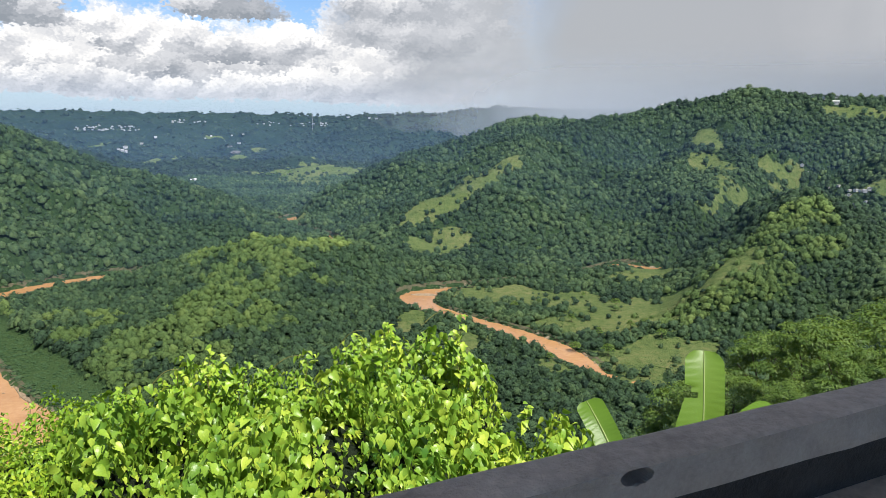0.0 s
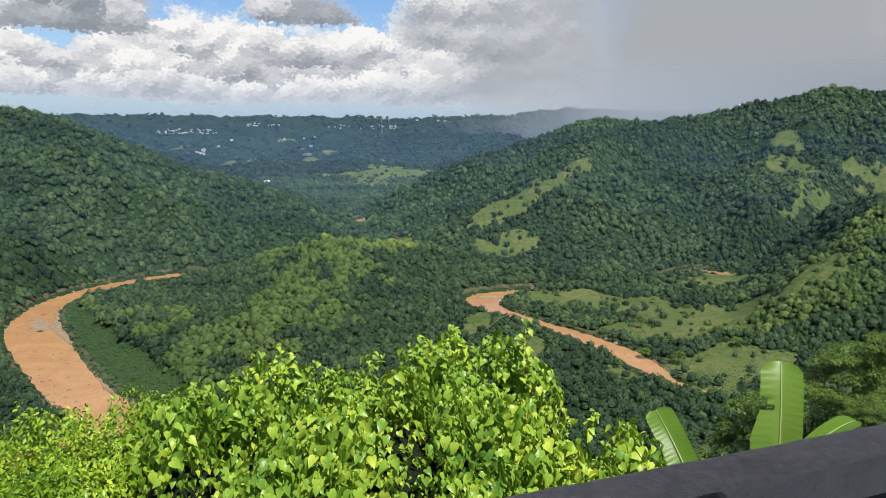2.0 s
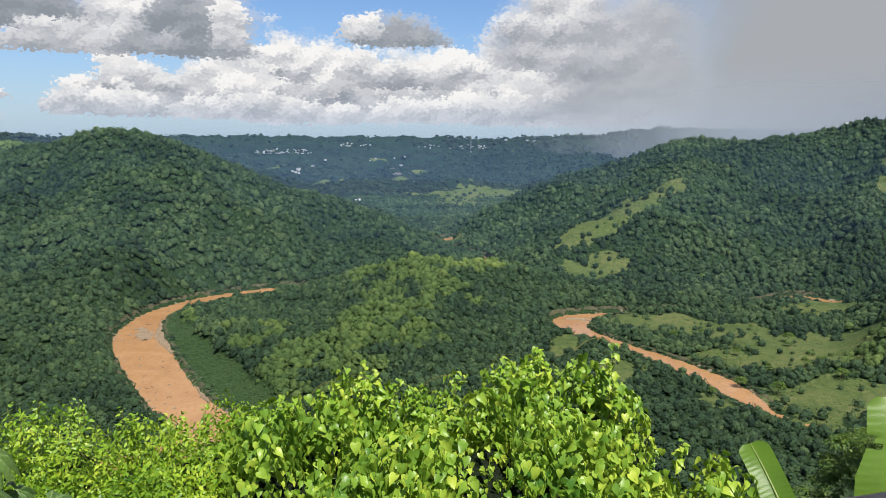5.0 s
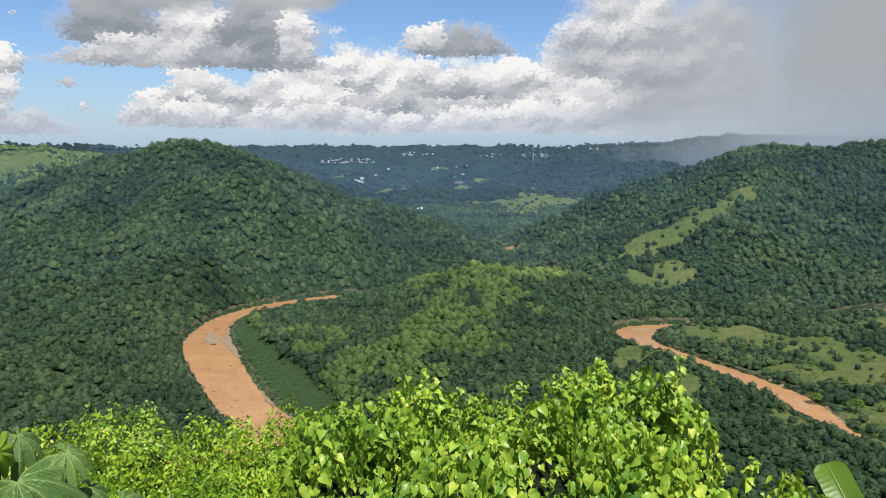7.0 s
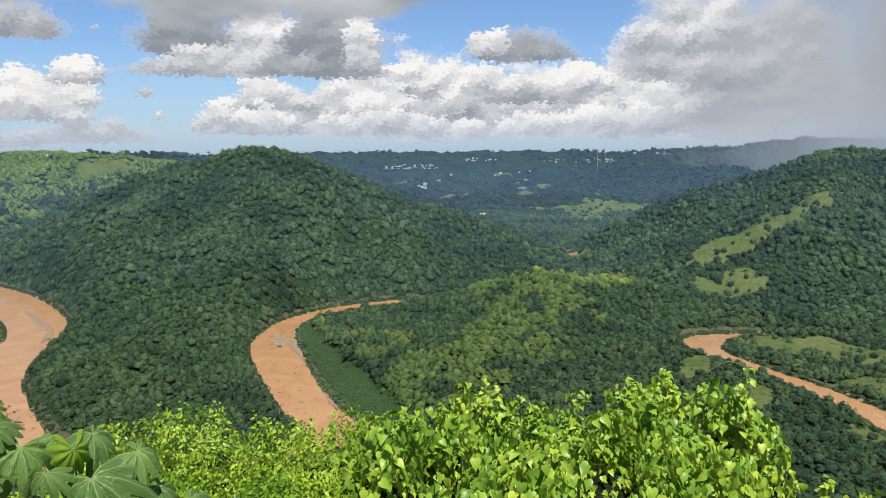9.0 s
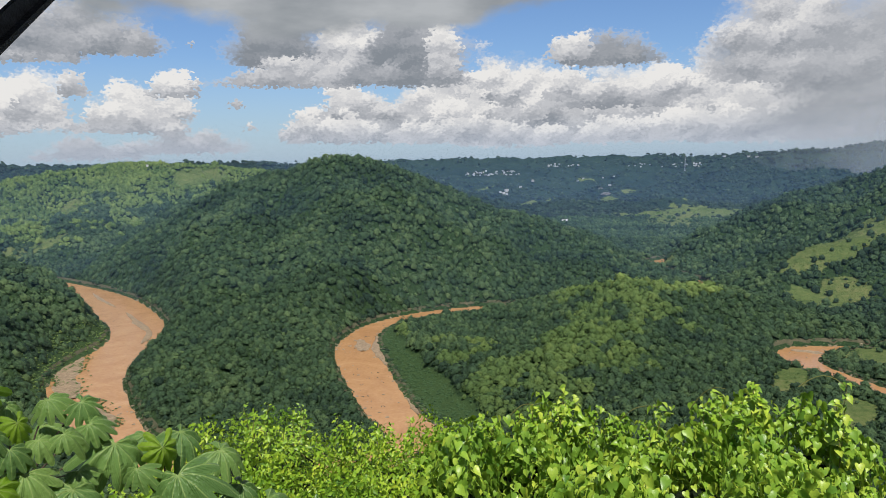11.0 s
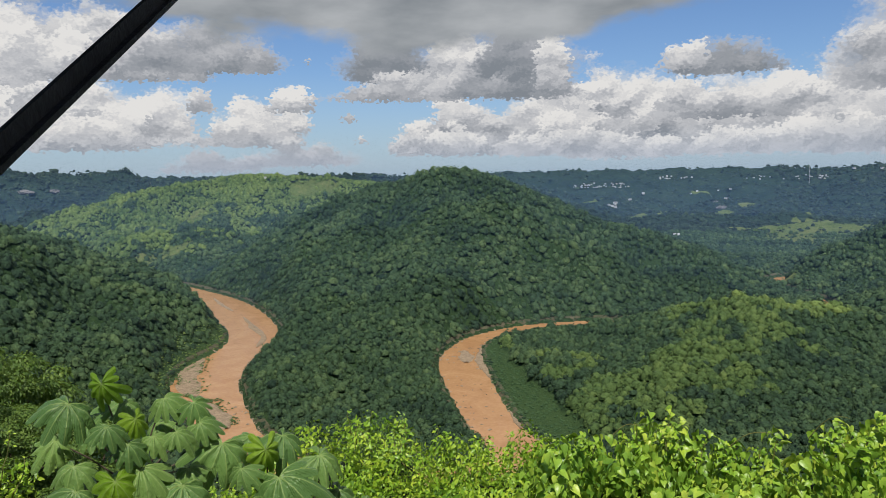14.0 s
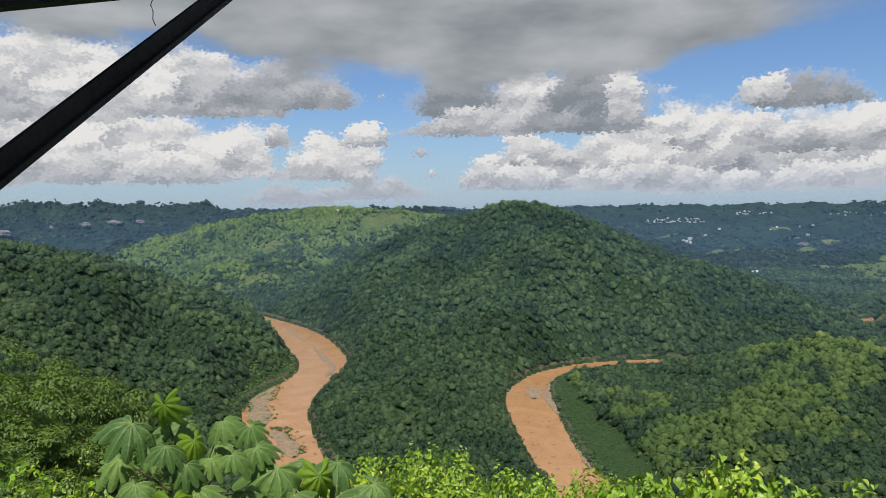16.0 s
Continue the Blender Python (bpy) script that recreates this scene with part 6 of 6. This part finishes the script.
def settle_houses():
    rnd = random.Random(4)
    first = {}
    spots = []
    for a0, a1, e0, e1, n, size, group in ((-4.6, -0.6, -1.22, -0.85, 46, 0.50, "town on the plateau"), (1.8, 4.2, -0.62, -0.38, 20, 0.6, "town on the plateau"), (7.6, 13.2, -0.75, -0.5, 24, 0.55, "town on the plateau"), (-2.4, -1.2, -2.8, -2.3, 7, 0.75, "hamlet below the town"),
                                           (-0.5, 8.0, -2.2, -1.0, 8, 0.7, "farms on the plateau"), (14, 17, -0.2, 0.1, 3, 1.3, "farms on the plateau"), (50.0, 51.6, -5.1, -4.3, 5, 0.45, "village below the ridge"), (51.4, 53.6, -5.9, -4.4, 6, 0.5, "village below the ridge"), (48.0, 49.0, -3.6, -2.6, 2, 0.45, "village below the ridge"),
                                           (47.2, 53.0, 1.2, 1.7, 5, 0.8, "houses on the ridge"), (38.0, 40.2, 0.6, 1.2, 2, 0.8, "houses on the ridge"), (-29.4, -27.0, 0.05, 0.35, 4, 0.8, "houses on the sunlit hill"), (2.6, 3.4, -4.9, -4.6, 2, 1.0, "farms in the valley")):
        for i in range(n):
            p = on_sight(rnd.uniform(a0, a1), rnd.uniform(e0, e1))
            if p.length > 4700:
                continue
            spots.append((p, size, group))
    for i, (p, size, group) in enumerate(spots):
        tint, gable = rnd.choice([0, 0, 0, 1, 2]), rnd.random() < 0.45
        key = (tint, gable, group)
        turn = rnd.uniform(-50, 50)
        s = size * rnd.uniform(0.8, 1.3)
        p = p + Vector((0, 0, 5.0 if p.length > 2100 else 1.6))
        if key not in first:
            colour = ("white", "cream", "grey")[tint]
            first[key] = house(p, 11, 8, 3.4, turn, tint, gable, f"small {colour} concrete house with a {'gabled tin' if gable else 'flat'} roof", group)
            first[key].scale = (s, s, s)
        else:
            c = copy_thing(first[key], Matrix.Translation(p) @ Matrix.Rotation(radians(turn), 4, "Z"))
            c.scale = (s, s, s)


settle_houses()


def mast():
    p = on_sight(12.0, -1.05)
    r = p.length
    ob = thing("radio_mast", "tall pale lattice radio mast on the plateau", "mast", p)
    h = r * (math.tan(radians(1.25)))
    for k in range(3):
        a = k * 2.094
        part("leg", tube([(2.2 * math.cos(a), 2.2 * math.sin(a), -2), (0.7 * math.cos(a), 0.7 * math.sin(a), h)], 0.35, 0.28, 5), ROOFING, ob)
    for q in range(9):
        z0, z1 = h * q / 9, h * (q + 1) / 9
        w0, w1 = 2.2 - 1.5 * q / 9, 2.2 - 1.5 * (q + 1) / 9
        part("strut", tube([(w0, 0, z0), (-w1 * 0.5, w1 * 0.87, z1)], 0.2, 0.2, 4), ROOFING, ob)


mast()


def cliff(az_, el_, w, h, seed):
    """A bare limestone face on a steep hill."""
    p = on_sight(az_, el_, 2300)
    bm = bmesh.new()
    bmesh.ops.create_icosphere(bm, subdivisions=4, radius=1.0)
    for v in bm.verts:
        k = 1 + 0.35 * noise.noise(v.co * 1.8 + Vector((seed, 0, 0))) + 0.25 * abs(noise.noise(v.co * 5 + Vector((seed, 3, 0))))
        v.co = Vector((v.co.x * w * k, v.co.y * w * 0.4 * k, v.co.z * h * k * 0.8))
    tagged(part("limestone_cliff", bm, CLIFF, None), "pale limestone cliff among wooded knolls", "cliff", group="limestone cliffs").location = p


for i, q in enumerate([(-46.4, -0.75, 22, 12), (-44.6, -0.55, 34, 10), (-42.8, -0.6, 20, 9), (-51.4, -1.2, 30, 12), (-48.6, -0.8, 14, 8), (6.3, -2.75, 16, 8), (5.9, -2.3, 12, 7)]):
    cliff(*q, i)


def lone_trees():
    """Single trees in the meadow and along the skyline."""
    rnd = random.Random(12)
    a = broad_tree("field_tree", "single round-crowned tree in the open meadow", 9.0, 9.0, 31, on_land(36.0, 660), 26, 26, 0.9)
    b = broad_tree("field_tree", "single round-crowned tree in the open meadow", 8.0, 6.5, 32, on_land(34.8, 560), 22, 26, 0.8)
    for t in (a, b):
        t["group"] = "trees in the open"
    for az_, r_, s in ((30.0, 655, 0.8), (32.6, 600, 0.9), (38.4, 600, 0.7), (37.2, 575, 1.0), (33.4, 690, 0.7), (39.6, 560, 0.9), (33.0, 530, 1.0), (31.0, 500, 0.8), (35.6, 520, 1.1), (28.0, 640, 0.8), (9.2, 1960, 1.6), (8.6, 1930, 1.4), (10.2, 1990, 1.5), (12.8, 2010, 1.3), (9.8, 1900, 1.5),
                       (-14.6, 1128, 1.0), (-15.4, 1131, 1.2), (-14.0, 1128, 0.9), (-16.2, 1140, 1.0), (44.4, 1498, 1.4), (45.2, 1498, 1.1), (49.8, 1500, 1.2), (51.4, 1500, 1.3), (52.6, 1500, 1.1), (47.6, 1500, 1.0), (29.2, 1380, 1.3)):
        w = on_land(az_, r_)
        c = copy_thing(rnd.choice((a, b)), Matrix.Translation(w) @ Matrix.Rotation(rnd.uniform(0, 6.28), 4, "Z"))
        c.scale = (s, s, s)
        if r_ > 1100:
            c["label"] = "dark tree standing up on the skyline" if az_ < 5 or az_ > 20 else "dark tree beside the far fields"


lone_trees()


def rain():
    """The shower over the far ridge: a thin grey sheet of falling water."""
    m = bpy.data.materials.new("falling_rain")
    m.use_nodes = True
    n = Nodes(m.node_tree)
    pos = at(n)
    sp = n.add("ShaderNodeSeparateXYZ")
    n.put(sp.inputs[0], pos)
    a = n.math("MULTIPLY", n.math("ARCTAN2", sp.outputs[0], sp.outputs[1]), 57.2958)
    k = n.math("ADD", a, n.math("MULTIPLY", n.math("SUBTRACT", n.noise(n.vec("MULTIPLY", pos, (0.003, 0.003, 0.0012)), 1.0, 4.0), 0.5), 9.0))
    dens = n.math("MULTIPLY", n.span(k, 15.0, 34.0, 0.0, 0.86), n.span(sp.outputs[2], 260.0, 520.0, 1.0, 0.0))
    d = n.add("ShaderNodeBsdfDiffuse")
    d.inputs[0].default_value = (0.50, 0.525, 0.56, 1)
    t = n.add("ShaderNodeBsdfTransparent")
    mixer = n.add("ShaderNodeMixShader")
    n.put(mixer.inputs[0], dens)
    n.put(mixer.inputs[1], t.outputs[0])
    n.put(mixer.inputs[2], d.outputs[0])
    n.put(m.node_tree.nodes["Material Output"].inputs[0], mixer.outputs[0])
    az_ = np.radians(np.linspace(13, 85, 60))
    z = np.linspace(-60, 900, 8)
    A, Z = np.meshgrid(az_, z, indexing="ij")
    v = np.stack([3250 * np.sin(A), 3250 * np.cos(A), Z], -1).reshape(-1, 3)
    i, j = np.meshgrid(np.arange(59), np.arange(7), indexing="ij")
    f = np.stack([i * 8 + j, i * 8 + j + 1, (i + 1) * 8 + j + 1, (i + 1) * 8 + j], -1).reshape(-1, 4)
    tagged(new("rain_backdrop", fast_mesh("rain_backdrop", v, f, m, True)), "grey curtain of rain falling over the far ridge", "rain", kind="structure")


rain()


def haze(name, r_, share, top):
    """A see-through blue sheet that stands in for haze over the distance."""
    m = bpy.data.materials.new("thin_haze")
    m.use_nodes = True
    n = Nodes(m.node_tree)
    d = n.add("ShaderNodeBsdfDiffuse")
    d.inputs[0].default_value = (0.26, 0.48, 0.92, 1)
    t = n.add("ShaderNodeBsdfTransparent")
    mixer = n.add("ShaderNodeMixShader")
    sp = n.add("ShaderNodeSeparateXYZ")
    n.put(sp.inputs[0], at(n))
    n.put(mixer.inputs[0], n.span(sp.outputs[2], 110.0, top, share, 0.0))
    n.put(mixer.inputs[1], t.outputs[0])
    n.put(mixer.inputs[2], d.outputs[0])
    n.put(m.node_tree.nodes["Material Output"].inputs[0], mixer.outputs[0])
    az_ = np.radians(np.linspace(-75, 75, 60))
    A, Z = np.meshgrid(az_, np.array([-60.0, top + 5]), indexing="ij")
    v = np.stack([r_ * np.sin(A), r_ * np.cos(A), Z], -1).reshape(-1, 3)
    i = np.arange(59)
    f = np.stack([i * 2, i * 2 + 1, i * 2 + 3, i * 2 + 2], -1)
    tagged(new(name, fast_mesh(name, v, f, m, True)), "thin bluish sheet standing in for haze before the distance", "haze", kind="structure")


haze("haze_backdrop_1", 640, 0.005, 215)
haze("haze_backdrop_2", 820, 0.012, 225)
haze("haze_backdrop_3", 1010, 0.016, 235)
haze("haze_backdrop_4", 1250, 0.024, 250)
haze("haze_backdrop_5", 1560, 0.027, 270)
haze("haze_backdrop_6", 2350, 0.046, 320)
